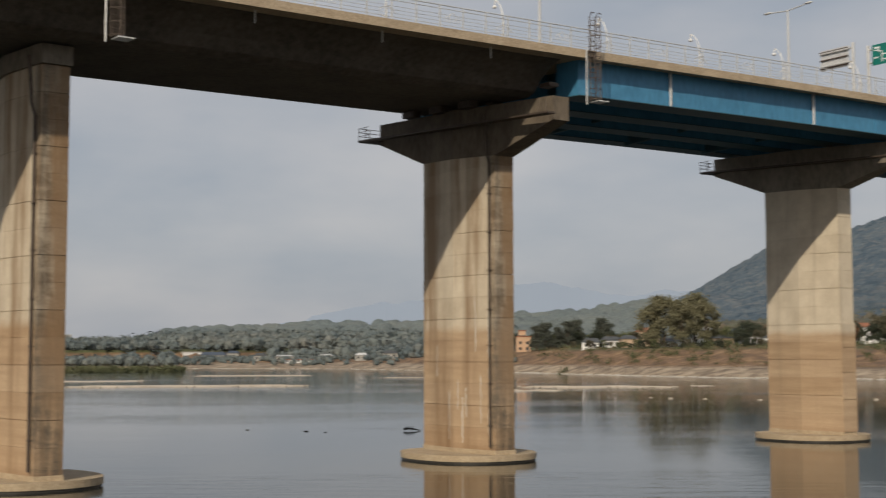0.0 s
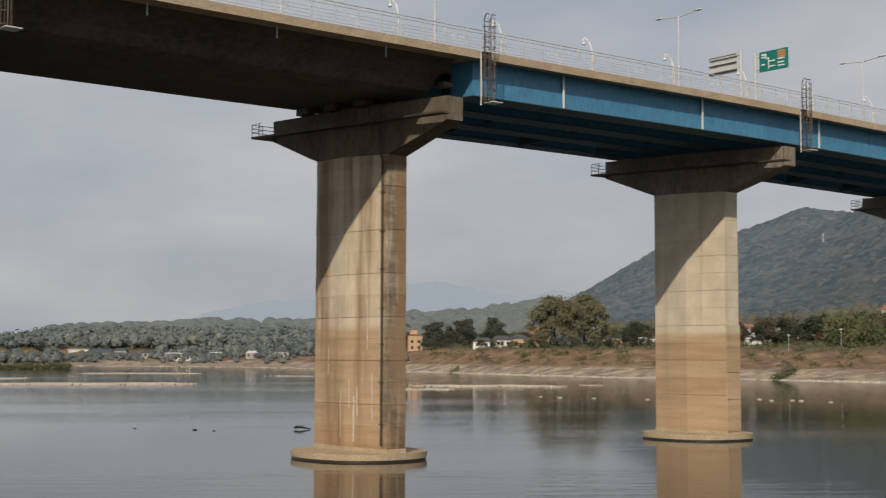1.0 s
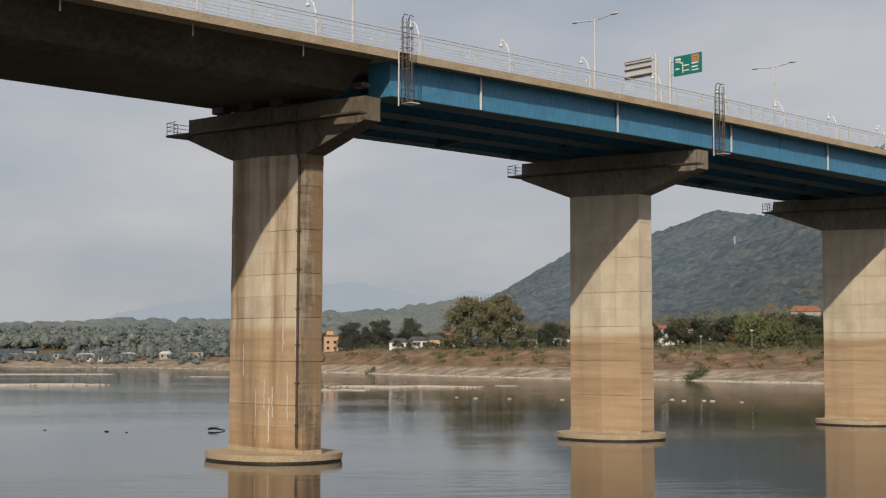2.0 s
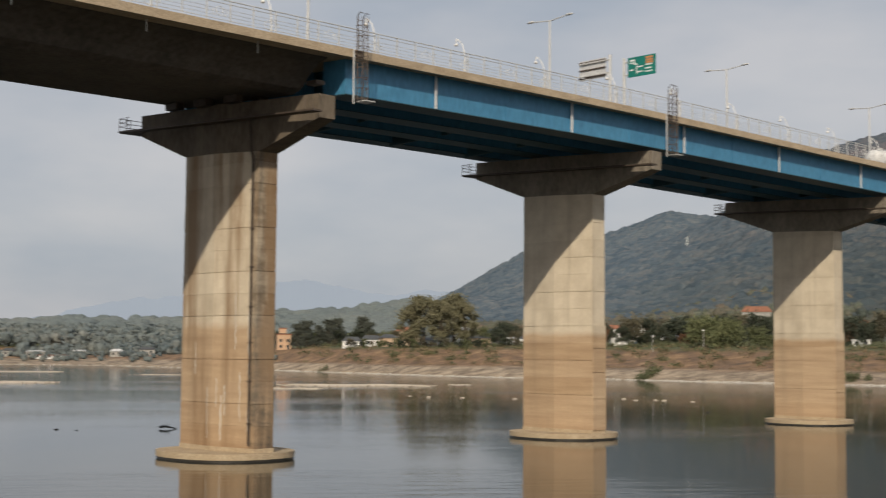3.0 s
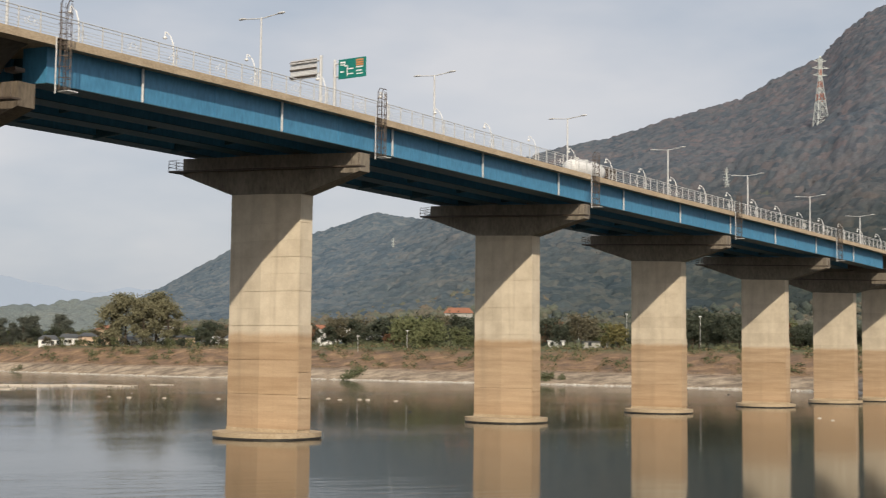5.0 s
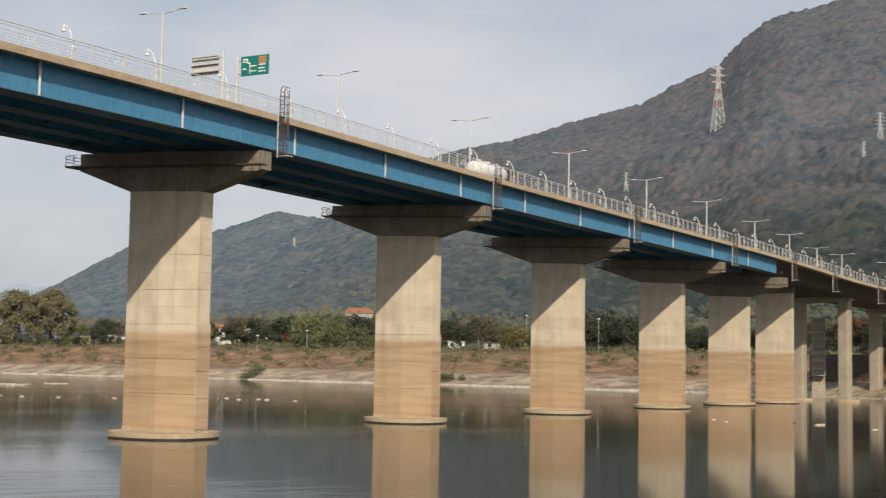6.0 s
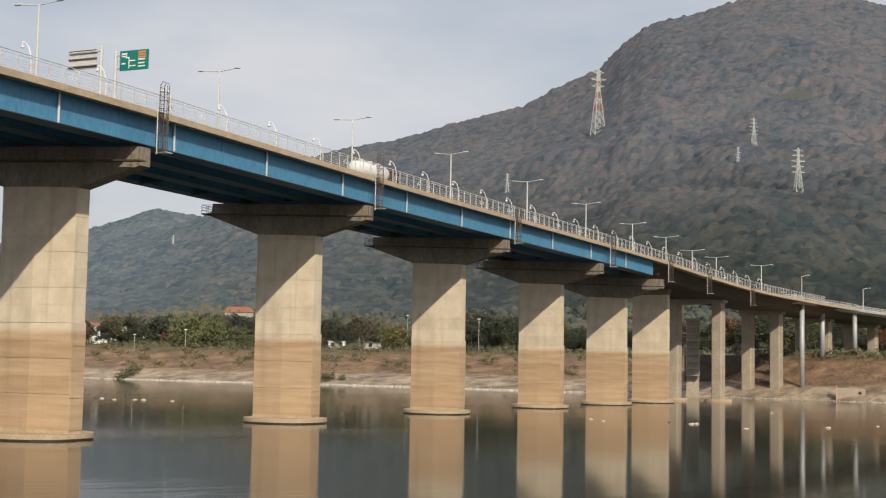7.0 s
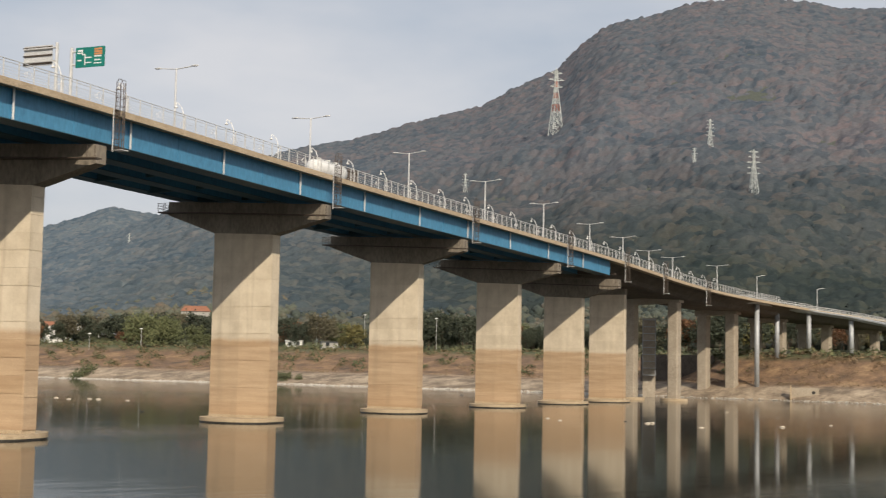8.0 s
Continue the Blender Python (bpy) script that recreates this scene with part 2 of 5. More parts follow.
def hill(a, d, line_a, line_e, crest, foot, power=1.25):
    top = EYE + float(np.interp(a, line_a, line_e)) * crest
    if top <= EYE + 1:
        return -50.0
    t = (d - foot) / (crest - foot)
    if t <= 0:
        return -50.0
    if t <= 1:
        rough = noise.fractal(Vector((d * math.sin(radians(a)) * 0.0055, d * math.cos(radians(a)) * 0.0035, 3.0)), 1.0, 2.0, 4) * 0.085 * math.sin(math.pi * t)
        return 12 + (top - 12) * max(0.0, t ** power + rough)
    return 12 + (top - 12) * max(0.0, 1 - (t - 1) * 0.9)


def ground_at(a, d):
    """Height of the land at a bearing (degrees from north, clockwise) and a distance."""
    s = shore(a)
    scale = float(np.interp(a, (-20, -3, 2.5, 5, 180), (0.4, 0.45, 0.85, 1.0, 1.0)))
    steep = float(np.interp(a, (42.5, 45), (1.0, 2.2))) if d > s else 1.0
    z = float(np.interp((d - s) * steep, BANK_D, BANK_Z))
    z = z * scale if z > 0 else z
    if d - s > 30:
        z += noise.noise(Vector((a * 0.6, d * 0.02, 0))) * 0.9
    if d < 60:
        z = max(z, float(np.interp(d, (0, 14, 30, 60), (6.8, 6.8, -1.0, -4.0))))
    for k in (hill(a, d, LOW_A, LOW_E, 1300, 950), hill(a, d, MID_A, MID_E, 1900, 1000), hill(a, d, SPUR_A, SPUR_E, 1380, 660, 1.1), hill(a, d, BIG_A, BIG_E, 1650, 590)):
        soft = max(0.0, 24.0 - abs(z - k)) if k > 14 else 0.0
        z = max(z, k) + soft * soft / 96
    return z


def polar(a, d, z=None):
    return Vector((d * math.sin(radians(a)), d * math.cos(radians(a)), ground_at(a, d) if z is None else z))


def land_material():
    """Soil, dry brush and grass by height over the river, concrete revetment at the water's edge."""
    m, n, l, b = material("land", 0.95)
    geo, sep = n.new("ShaderNodeNewGeometry"), n.new("ShaderNodeSeparateXYZ")
    l.new(geo.outputs["Position"], sep.inputs[0])
    big = noise_node(n, l, 0.03, 5, 0.65, warp=0.4)
    mid = noise_node(n, l, 0.16, 5, 0.65)
    fine = noise_node(n, l, 1.2, 4, 0.7)
    rev = ramp(n, l, mid, ((0.32, (0.13, 0.1, 0.07)), (0.46, (0.24, 0.185, 0.13)), (0.62, (0.42, 0.335, 0.24))))
    brush = ramp(n, l, mid, ((0.28, (0.075, 0.055, 0.036)), (0.42, (0.15, 0.095, 0.058)), (0.55, (0.22, 0.135, 0.075)), (0.68, (0.33, 0.22, 0.12))))
    grass = ramp(n, l, fine, ((0.3, (0.05, 0.06, 0.025)), (0.7, (0.11, 0.115, 0.045))))
    woods = ramp(n, l, fine, ((0.3, (0.06, 0.07, 0.058)), (0.7, (0.085, 0.095, 0.078))))

    def above(low, high):
        r = n.new("ShaderNodeMapRange")
        r.inputs["From Min"].default_value, r.inputs["From Max"].default_value = low, high
        w = n.new("ShaderNodeMath")
        w.operation = "MULTIPLY_ADD"
        w.inputs[1].default_value = 2.2
        l.new(big, w.inputs[0])
        l.new(sep.outputs["Z"], w.inputs[2])
        l.new(w.outputs[0], r.inputs["Value"])
        return r.outputs[0]

    c = mix(n, l, above(4.0, 5.2), rev, brush)
    c = mix(n, l, above(10.6, 12.2), c, grass)
    c = mix(n, l, above(16.0, 20.0), c, woods)
    c = mix(n, l, 0.35, c, ramp(n, l, fine, ((0.3, (0.2, 0.2, 0.2)), (0.7, (0.8, 0.8, 0.8)))), "OVERLAY")
    l.new(c, b.inputs["Base Color"])
    bump(n, l, b, fine, 0.6, 0.3)
    return m


def build_ground():
    azs = [-180 + i * 5 for i in range(31)] + [-25 + 0.4 * i for i in range(1, 200)] + [55 + 5 * i for i in range(26)]
    offs = [-60, -30, -8, 0, 2, 8, 14, 20, 26, 34, 45, 58, 70, 90, 120, 170, 230]
    rings = []
    for a in azs:
        s = shore(a)
        ds = [0.02, 8, 14, 20, 30, 60, 120] + [s + o for o in offs] + [s + 230 + (2600 - s - 230) * (i / 40) ** 1.25 for i in range(1, 41)] + [3600, 4700]
        rings.append([(d * math.sin(radians(a)), d * math.cos(radians(a)), ground_at(a, d)) for d in ds])
    k = len(rings[0])
    verts = [v for r in rings for v in r]
    faces = [(i * k + j, i * k + j + 1, ((i + 1) % len(rings)) * k + j + 1, ((i + 1) % len(rings)) * k + j) for i in range(len(rings)) for j in range(k - 1)]
    me = bpy.data.meshes.new("ground")
    me.from_pydata(verts, [], faces)
    me.polygons.foreach_set("use_smooth", [True] * len(faces))
    me.materials.append(land_material())
    return tagged(new("ground", me), "river bank with brown brush and wooded hills behind", "ground", kind="structure")


build_ground()
bm = bmesh.new()
bmesh.ops.create_circle(bm, cap_ends=True, segments=96, radius=1100)
tagged(part("water", bm, WATER), "calm brown-green river water with soft reflections", "water", kind="structure")

# ---- the bridge: deck ----
bridge = thing("bridge_deck", "long road bridge deck of weathered concrete on blue steel girders", "bridge")
bm = sweep(bmesh.new(), ((13, 0), (13, 0.62), (12.5, 0.62), (12.5, 0.42), (-12.5, 0.42), (-12.5, 0.62), (-13, 0.62), (-13, 0), (-12.6, 0), (-12.4, 0.1), (12.4, 0.1), (12.6, 0)), steps(-90, 420))
part("deck_slab", bm, DECK, bridge, "weathered concrete deck edge")
part("roadway", sweep(bmesh.new(), ((11.2, 0.43), (11.2, 0.5), (-11.2, 0.5), (-11.2, 0.43)), steps(-90, 420)), ASPHALT, bridge, "grey asphalt roadway")
GIRDERS = (10.3, 3.4, -3.4, -10.3)
for s in GIRDERS:
    g = part("box_girder", sweep(bmesh.new(), ((s - 1.3, 0.09), (s + 1.3, 0.09), (s + 1.3, -2.6), (s - 1.3, -2.6)), steps(3.6, STEEL_END)), BLUE, bridge, "blue painted steel box girder")
    part("bottom_flange", sweep(bmesh.new(), ((s - 1.42, -2.6), (s + 1.42, -2.6), (s + 1.42, -2.66), (s - 1.42, -2.66)), steps(3.6, STEEL_END)), SHADED_BLUE, g)
CONCRETE_BOX = ((11.0, 0.09), (9.9, -0.3), (8.6, -1.3), (7.9, -2.1), (7.0, -2.45), (-7.0, -2.45), (-7.9, -2.1), (-8.6, -1.3), (-9.9, -0.3), (-11.0, 0.09))
part("concrete_box_girder", sweep(bmesh.new(), CONCRETE_BOX, steps(-90, 2.6)), SHADE_CONCRETE, bridge, "concrete box girder, colour darkened for the shade under the deck", smooth=False)
part("concrete_box_girder", sweep(bmesh.new(), CONCRETE_BOX, steps(STEEL_END + 1, 420)), SHADE_CONCRETE, bridge, "concrete box girder, colour darkened for the shade under the deck")

# ---- piers ----
def shaft_outline(i):
    half, end, swell = SHAFTS[i]
    return ((-end, -half), (-end - swell, 0.0), (-end, half), (end, half), (end + swell, 0.0), (end, -half))


def lifts(pier, outline, z0, z1, mat):
    """Concrete lifts stacked with open joints round a core, each a little out of line with the next."""
    part("core", prism(bmesh.new(), [(x - math.copysign(0.06, x), y * 0.985) for x, y in outline], z0, z1), mat, pier)
    rnd = random.Random(int(z1 * 100))
    z, k = z0, 0
    while z < z1 - 0.2:
        h = min(1.72, z1 - z)
        grow = 1 + rnd.uniform(0.0, 0.006)
        part("concrete_lift", prism(bmesh.new(), [(x * grow, y * grow) for x, y in outline], z, z + h - (0.04 if k % 2 else 0.014)), mat, pier)
        z, k = z + 1.72, k + 1


def end_panel(pier, half, end, top, mat):
    """A proud strip of newer concrete up the narrow end, in lengths with open joints."""
    z = 0.95
    for h in (3.1, 2.6, 2.4, 2.3):
        if z + h > top:
            break
        part("end_strip", box(bmesh.new(), (0, -half - 0.06, z + h / 2 - 0.03), (2 * end + 0.03, 0.2, h - 0.05)), mat, pier)
        z += h


def footing(pier, half_w, half_l):
    rim = []
    for i in range(48):
        t = 2 * math.pi * i / 48
        c, s = math.cos(t), math.sin(t)
        rim.append((half_w * math.copysign(abs(c) ** 0.88, c), half_l * math.copysign(abs(s) ** 0.88, s)))
    part("footing_slab", prism(bmesh.new(), rim, 0.16, 0.62), FOOTING, pier, "pale round-ended concrete footing")
    part("footing_base", prism(bmesh.new(), [(x * 0.985, y * 0.985) for x, y in rim], -1.5, 0.16), WET, pier, "wet dark footing edge")


def hammer_cap(pier, top, reach, mat, half_l, end, swell):
    """A T-shaped pier head, banked like the deck, that tapers to its ends in plan and underneath."""
    bm = bmesh.new()
    rows = []
    for y, half, low in ((-reach, 0.78, -1.8), (-half_l - 0.9, end, -3.75), (-half_l - 0.03, end + 0.03, -4.0), (0, end + swell + 0.03, -4.0), (half_l + 0.03, end + 0.03, -4.0), (half_l + 0.9, end, -3.75), (reach, 0.78, -1.8)):
        t = top + (EDGE + y) * BANK
        rows.append([bm.verts.new(v) for v in ((-half, y, t + low), (half, y, t + low), (half, y, t), (-half, y, t))])
    for one, two in zip(rows, rows[1:]):
        for j in range(4):
            bm.faces.new((one[j], one[(j + 1) % 4], two[(j + 1) % 4], two[j]))
    bm.faces.new(rows[0][::-1])
    bm.faces.new(rows[-1])
    return part("pier_head", bm, mat, pier, "T-shaped concrete pier head")


def cap_walkway(pier, top, reach, out):
    """A steel gangway bracketed on the pier head's face, with a railed landing past its far end."""
    far = lambda y: top + (EDGE + y) * BANK - 1.45  # local y grows to the far side
    walk_bm = bmesh.new()
    for y0, y1 in ((-reach - 1.2, -6.0), (-6.0, 6.0), (6.0, reach + out + 0.4)):
        m0 = [walk_bm.verts.new(v) for v in ((-2.4, y0, far(y0)), (-1.5, y0, far(y0)), (-1.5, y0, far(y0) - 0.14), (-2.4, y0, far(y0) - 0.14))]
        m1 = [walk_bm.verts.new(v) for v in ((-2.4, y1, far(y1)), (-1.5, y1, far(y1)), (-1.5, y1, far(y1) - 0.14), (-2.4, y1, far(y1) - 0.14))]
        for j in range(4):
            walk_bm.faces.new((m0[j], m0[(j + 1) % 4], m1[(j + 1) % 4], m1[j]))
        walk_bm.faces.new(m0[::-1])
        walk_bm.faces.new(m1)
    gang = part("gangway", walk_bm, STEEL, pier, "dark steel inspection gangway")
    y0 = reach + out
    z0 = far(y0)
    part("landing", box(bmesh.new(), (-0.5, y0 - 0.35, z0 - 0.08), (3.6, 1.6, 0.16)), STEEL, pier)
    for px, py in ((-2.3, y0 + 0.4), (-1.2, y0 + 0.4), (0.0, y0 + 0.4), (1.2, y0 + 0.4), (-2.3, y0 - 0.7)):
        part("rail_post", tube(bmesh.new(), [(px, py, z0), (px, py, z0 + 1.1)], 0.035, 5), STEEL, gang)
    for h in (0.4, 0.75, 1.1):
        part("handrail", tube(bmesh.new(), [(-2.3, y0 - 1.1, z0 + h), (-2.3, y0 + 0.4, z0 + h), (1.2, y0 + 0.4, z0 + h), (1.2, y0 - 1.0, z0 + h)], 0.03, 5), STEEL, gang)
    for py in (-reach - 1.0, -reach - 0.1):
        part("rail_post", tube(bmesh.new(), [(-2.3, py, far(py)), (-2.3, py, far(py) + 1.1)], 0.035, 5), STEEL, gang)


def drain_pipe(pier, top, seed):
    rnd = random.Random(seed)
    y = -4.35
    bm = tube(bmesh.new(), [(-1.1, y, 1.2), (-1.1, y, top - 4.2), (-1.35, y, top - 3.4), (-1.55, y, top - 0.4)], 0.11, 7)
    pipe = part("drain_pipe", bm, STEEL, pier, "rusty downpipe")
    for k in range(7):
        part("pipe_clamp", box(bmesh.new(), (-1.06, y, 3 + k * 3.0 + rnd.uniform(-0.2, 0.2)), (0.3, 0.34, 0.1)), STEEL, pipe)


def pier_at(x, kind, seed):
    c = centre(x)
    top = deck(x) - (2.95 if kind == "hammer" else 2.6)
    pier = thing("bridge_pier", "tall beige concrete bridge pier standing in the river" if kind == "hammer" else "plain tall concrete bridge pier under the box girder",
                 "bridge pier", (c.x, c.y, 0), turn_at(x), "bridge piers")
    half_l, end, swell = SHAFTS[seed]
    outline = shaft_outline(seed)
    footing(pier, 5.0, half_l + 0.85)
    part("pedestal", prism(bmesh.new(), [(px * 1.05, py * 1.015) for px, py in outline], 0.6, 0.95), FOOTING, pier)
    if kind == "hammer":
        lifts(pier, outline, 0.95, top - 3.0, STAINED if seed < 2 else CONCRETE)
        hammer_cap(pier, top, 11.8, SHADE_SOOT_HEAD if seed < 2 else HEAD, half_l, end, swell)
        if seed > 1:
            end_panel(pier, half_l, end, 12.0, CONCRETE)
        for s in GIRDERS:
            part("bearing", box(bmesh.new(), (0.1, s, top + (EDGE - s) * BANK + 0.16), (0.9, 1.2, 0.3)), STEEL, pier)
        cap_walkway(pier, top, 11.8, 0.7 if x < 10 else 0.2)
    else:
        lifts(pier, outline, 0.95, top - 0.9, STAINED if seed < 2 else CONCRETE)
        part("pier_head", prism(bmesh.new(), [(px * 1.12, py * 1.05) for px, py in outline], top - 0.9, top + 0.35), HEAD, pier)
    if seed < 2:
        drain_pipe(pier, top, seed)
    return pier


made = [pier_at(x, "plain" if i in (0, 7) else "hammer", i) for i, x in enumerate(PIERS)]

# end walls of the concrete girder, on bearings on the first river pier
for s in (-5.5, -1.5, 2.5):
    p = on_deck(0.6, s, -2.75)
    part("bearing", box(bmesh.new(), (0, 0, 0), (0.8, 1.6, 0.55), pose(p.x, p.y, p.z, 0, 0, turn_at(1))), STEEL, bridge)


# old runs of lime on the second pier
LIME = mottled("lime_run", (0.55, 0.52, 0.46), (0.75, 0.72, 0.66), 2.0, 0.9)


def face_y(y):
    """The shaft's face towards the viewer, at y along it."""
    return -1.46 + 0.52 * abs(y) / 4.84


def run_down(pier, y, z0, z1, w, mat, seed, name):
    rnd = random.Random(seed)
    bm, rows = bmesh.new(), []
    k = 12
    for i in range(k + 1):
        z, yy = z0 + (z1 - z0) * i / k, -y + rnd.uniform(-0.06, 0.06)
        h = w * rnd.uniform(0.4, 1.0) * (0.5 if i in (0, k) else 1)
        rows.append([bm.verts.new((face_y(q) - g, q, z)) for q, g in ((yy - h, 0.0), (yy - h, 0.012), (yy + h, 0.012), (yy + h, 0.0))])
    for one, two in zip(rows, rows[1:]):
        for j in range(4):
            bm.faces.new((one[j], one[(j + 1) % 4], two[(j + 1) % 4], two[j]))
    part(name, bm, mat, pier)


for j, (y, z0, z1, w) in enumerate(((-0.6, 1.6, 5.6, 0.05), (0.55, 4.0, 6.4, 0.05), (1.1, 1.4, 5.0, 0.08), (1.5, 3.4, 5.8, 0.06), (3.2, 3.0, 6.8, 0.05), (-2.6, 6.6, 9.2, 0.05), (2.6, 8.6, 13.0, 0.05), (4.1, 1.8, 12.0, 0.06))):
    run_down(made[1], y, z0, z1, w, LIME, j, "lime_run")
# ---- landward piers: twin columns under a crossbeam ----
LAND_CONCRETE = mottled("land_pier_concrete", (0.28, 0.235, 0.18), (0.44, 0.38, 0.3), 0.4, 0.9, vary=0.1)


def twin_pier(x, spread, wide, low):
    c = centre(x)
    top = deck(x) - 2.2
    pier = thing("twin_column_pier", "concrete bridge pier of two square columns under a crossbeam", "bridge pier", (c.x, c.y, 0), turn_at(x), "twin-column piers")
    for s in (-spread, spread):
        rim = [(-wide / 2, s - wide / 2 + 0.25), (-wide / 2 + 0.25, s - wide / 2), (wide / 2 - 0.25, s - wide / 2), (wide / 2, s - wide / 2 + 0.25),
               (wide / 2, s + wide / 2 - 0.25), (wide / 2 - 0.25, s + wide / 2), (-wide / 2 + 0.25, s + wide / 2), (-wide / 2, s + wide / 2 - 0.25)]
        part("column", prism(bmesh.new(), rim, low, top - 0.6 + (EDGE - s) * BANK), LAND_CONCRETE, pier)
        if low < 1:
            part("footing_slab", prism(bmesh.new(), [(2.6 * math.cos(t / 4), s + 3.2 * math.sin(t / 4)) for t in range(25)], -1.0, 0.55), FOOTING, pier)
    bm = bmesh.new()
    rows = []
    for y in (-spread - wide * 0.7, spread + wide * 0.7):
        t = top + (EDGE - y) * BANK
        rows.append([bm.verts.new(v) for v in ((-wide * 0.55, y, t - 1.4), (wide * 0.55, y, t - 1.4), (wide * 0.55, y, t), (-wide * 0.55, y, t))])
    for j in range(4):
        bm.faces.new((rows[0][j], rows[0][(j + 1) % 4], rows[1][(j + 1) % 4], rows[1][j]))
    bm.faces.new(rows[0][::-1])
    bm.faces.new(rows[1])
    part("crossbeam", bm, LAND_CONCRETE, pier)
    return pier


for x, spread, wide, low in ((214.4, 5.3, 2.5, -1.0), (252, 3.8, 2.7, 1.5), (285, 3.6, 2.6, 5.0), (318, 3.6, 2.6, 8.0), (355, 3.6, 2.6, 9.0)):
    twin_pier(x, spread, wide, low)

# ---- on the deck: railings, lamps, ladders, signs, a lorry ----
railing = thing("bridge_railing", "grey galvanised railing with thin bars along the deck edge", "railing")
far_railing = thing("bridge_railing", "grey galvanised railing along the far edge of the deck", "railing")
for rail, s in ((railing, 12.75), (far_railing, -12.75)):
    for h, r in ((2.25, 0.045), (2.0, 0.03), (1.6, 0.018), (1.35, 0.018), (1.1, 0.018), (0.85, 0.025)):
        pts = [on_deck(x, s, h) for x in steps(-45, 262, 3.0)]
        part("rail_bar", tube(bmesh.new(), pts, r, 5), GALV, rail)
    post = box(bmesh.new(), (0, 0, 0.82), (0.06, 0.1, 1.64))
    box(post, (0, 0, 0.03), (0.2, 0.22, 0.06))
    first = part("rail_post", post, GALV, rail)
    first.matrix_local = Matrix.Translation(on_deck(-44, s, 0.62))
    x = -44 + 1.65
    while x < 262:
        p = on_deck(x, s, 0.62)
        shared("rail_post", first.data, rail, pose(p.x, p.y, p.z, 0, 0, turn_at(x)))
        x += 1.65
    if s > 0:
        # now and then a bay holds a pale pattern of rings
        ring = bmesh.new()
        for cx, cz, rr in ((0, 0.85, 0.3), (0.46, 0.72, 0.18), (-0.46, 0.72, 0.18)):
            tube(ring, [(cx + rr * math.cos(t * 0.524), 0, cz + rr * math.sin(t * 0.524)) for t in range(13)], 0.022, 4)
        motif = part("ring_motif", ring, WHITE, rail, "white ring pattern")
        motif.matrix_local = pose(*on_deck(-40, s, 0.62), 0, 0, turn_at(-40))
        x = -40 + 8.3
        while x < 250:
            shared("ring_motif", motif.data, rail, pose(*on_deck(x, s, 0.62), 0, 0, turn_at(x)))
            x += 8.3


def railing_lamp():
    """A short white lamp that bends over the railing, with a swirl at its foot."""
    lamp = thing("railing_lamp", "small curved white lamp on the bridge railing", "lamp", group="railing lamps")
    pts = [(0, 0, 0), (0, 0, 1.2), (0, 0.1, 1.9), (0, 0.35, 2.5), (0, 0.7, 2.85), (0, 0.95, 3.0)]
    part("pole", tube(bmesh.new(), pts, 0.07, 7, 0.04), WHITE, lamp)
    bm = bmesh.new()
    bmesh.ops.create_uvsphere(bm, u_segments=10, v_segments=6, radius=0.16, matrix=Matrix.Translation((0, 1.0, 2.5)) @ Matrix.Diagonal((1, 1.2, 0.8, 1)))
    part("lamp_head", bm, WHITE, lamp, smooth=True)
    part("hanger", tube(bmesh.new(), [(0, 0.95, 3.0), (0, 1.0, 2.6)], 0.05, 5), WHITE, lamp)
    part("swirl", tube(bmesh.new(), [(0.75 * math.cos(t * 0.35) * (1 - t * 0.03), 0, 0.5 + 0.5 * math.sin(t * 0.35) * (1 - t * 0.03)) for t in range(16)], 0.03, 5), WHITE, lamp)
    return lamp


proto = railing_lamp()
proto.matrix_world = pose(*on_deck(30.2, 12.6, 0.62), 0, 0, turn_at(30.2))
for k in range(-7, 26):
    if k:
        x = 30.2 + 8.3 * k - 0.025 * max(0, k) ** 2
        copy_thing(proto, pose(*on_deck(x, 12.6, 0.62), 0, 0, turn_at(x)))


def street_lamp():
    lamp = thing("street_lamp", "tall pale double-armed street lamp on the median", "street lamp", group="median street lamps")
    part("pole", tube(bmesh.new(), [(0, 0, 0), (0, 0, 10.6)], 0.16, 8, 0.09), GALV, lamp)
    for k in (-1, 1):
        arm = part("arm", tube(bmesh.new(), [(0, 0, 10.5), (0, 1.2 * k, 10.62), (0, 2.3 * k, 10.72)], 0.06, 6), GALV, lamp)
        bm = bmesh.new()
        bmesh.ops.create_uvsphere(bm, u_segments=10, v_segments=6, radius=0.5, matrix=Matrix.Translation((0, 2.6 * k, 10.76)) @ Matrix.Diagonal((0.36, 1.1, 0.24, 1)))
        part("lantern", bm, GALV, arm, smooth=True)
    return lamp


proto = street_lamp()
proto.matrix_world = pose(*on_deck(8.4, 0, 0.5), 0, 0, turn_at(8.4))
for x, k in ((-17.7, 1), (34.5, 1), (60.6, 1), (87.7, 1), (113.8, 1), (138.9, 0.98), (161.7, 0.94), (182.2, 0.88), (198.4, 0.86), (212.0, 0.76), (225.1, 0.76), (251.6, 0.82)):
    copy_thing(proto, pose(*on_deck(x, 0, 0.5), 0, 0, turn_at(x)) @ Matrix.Diagonal((1, 1, k, 1)))


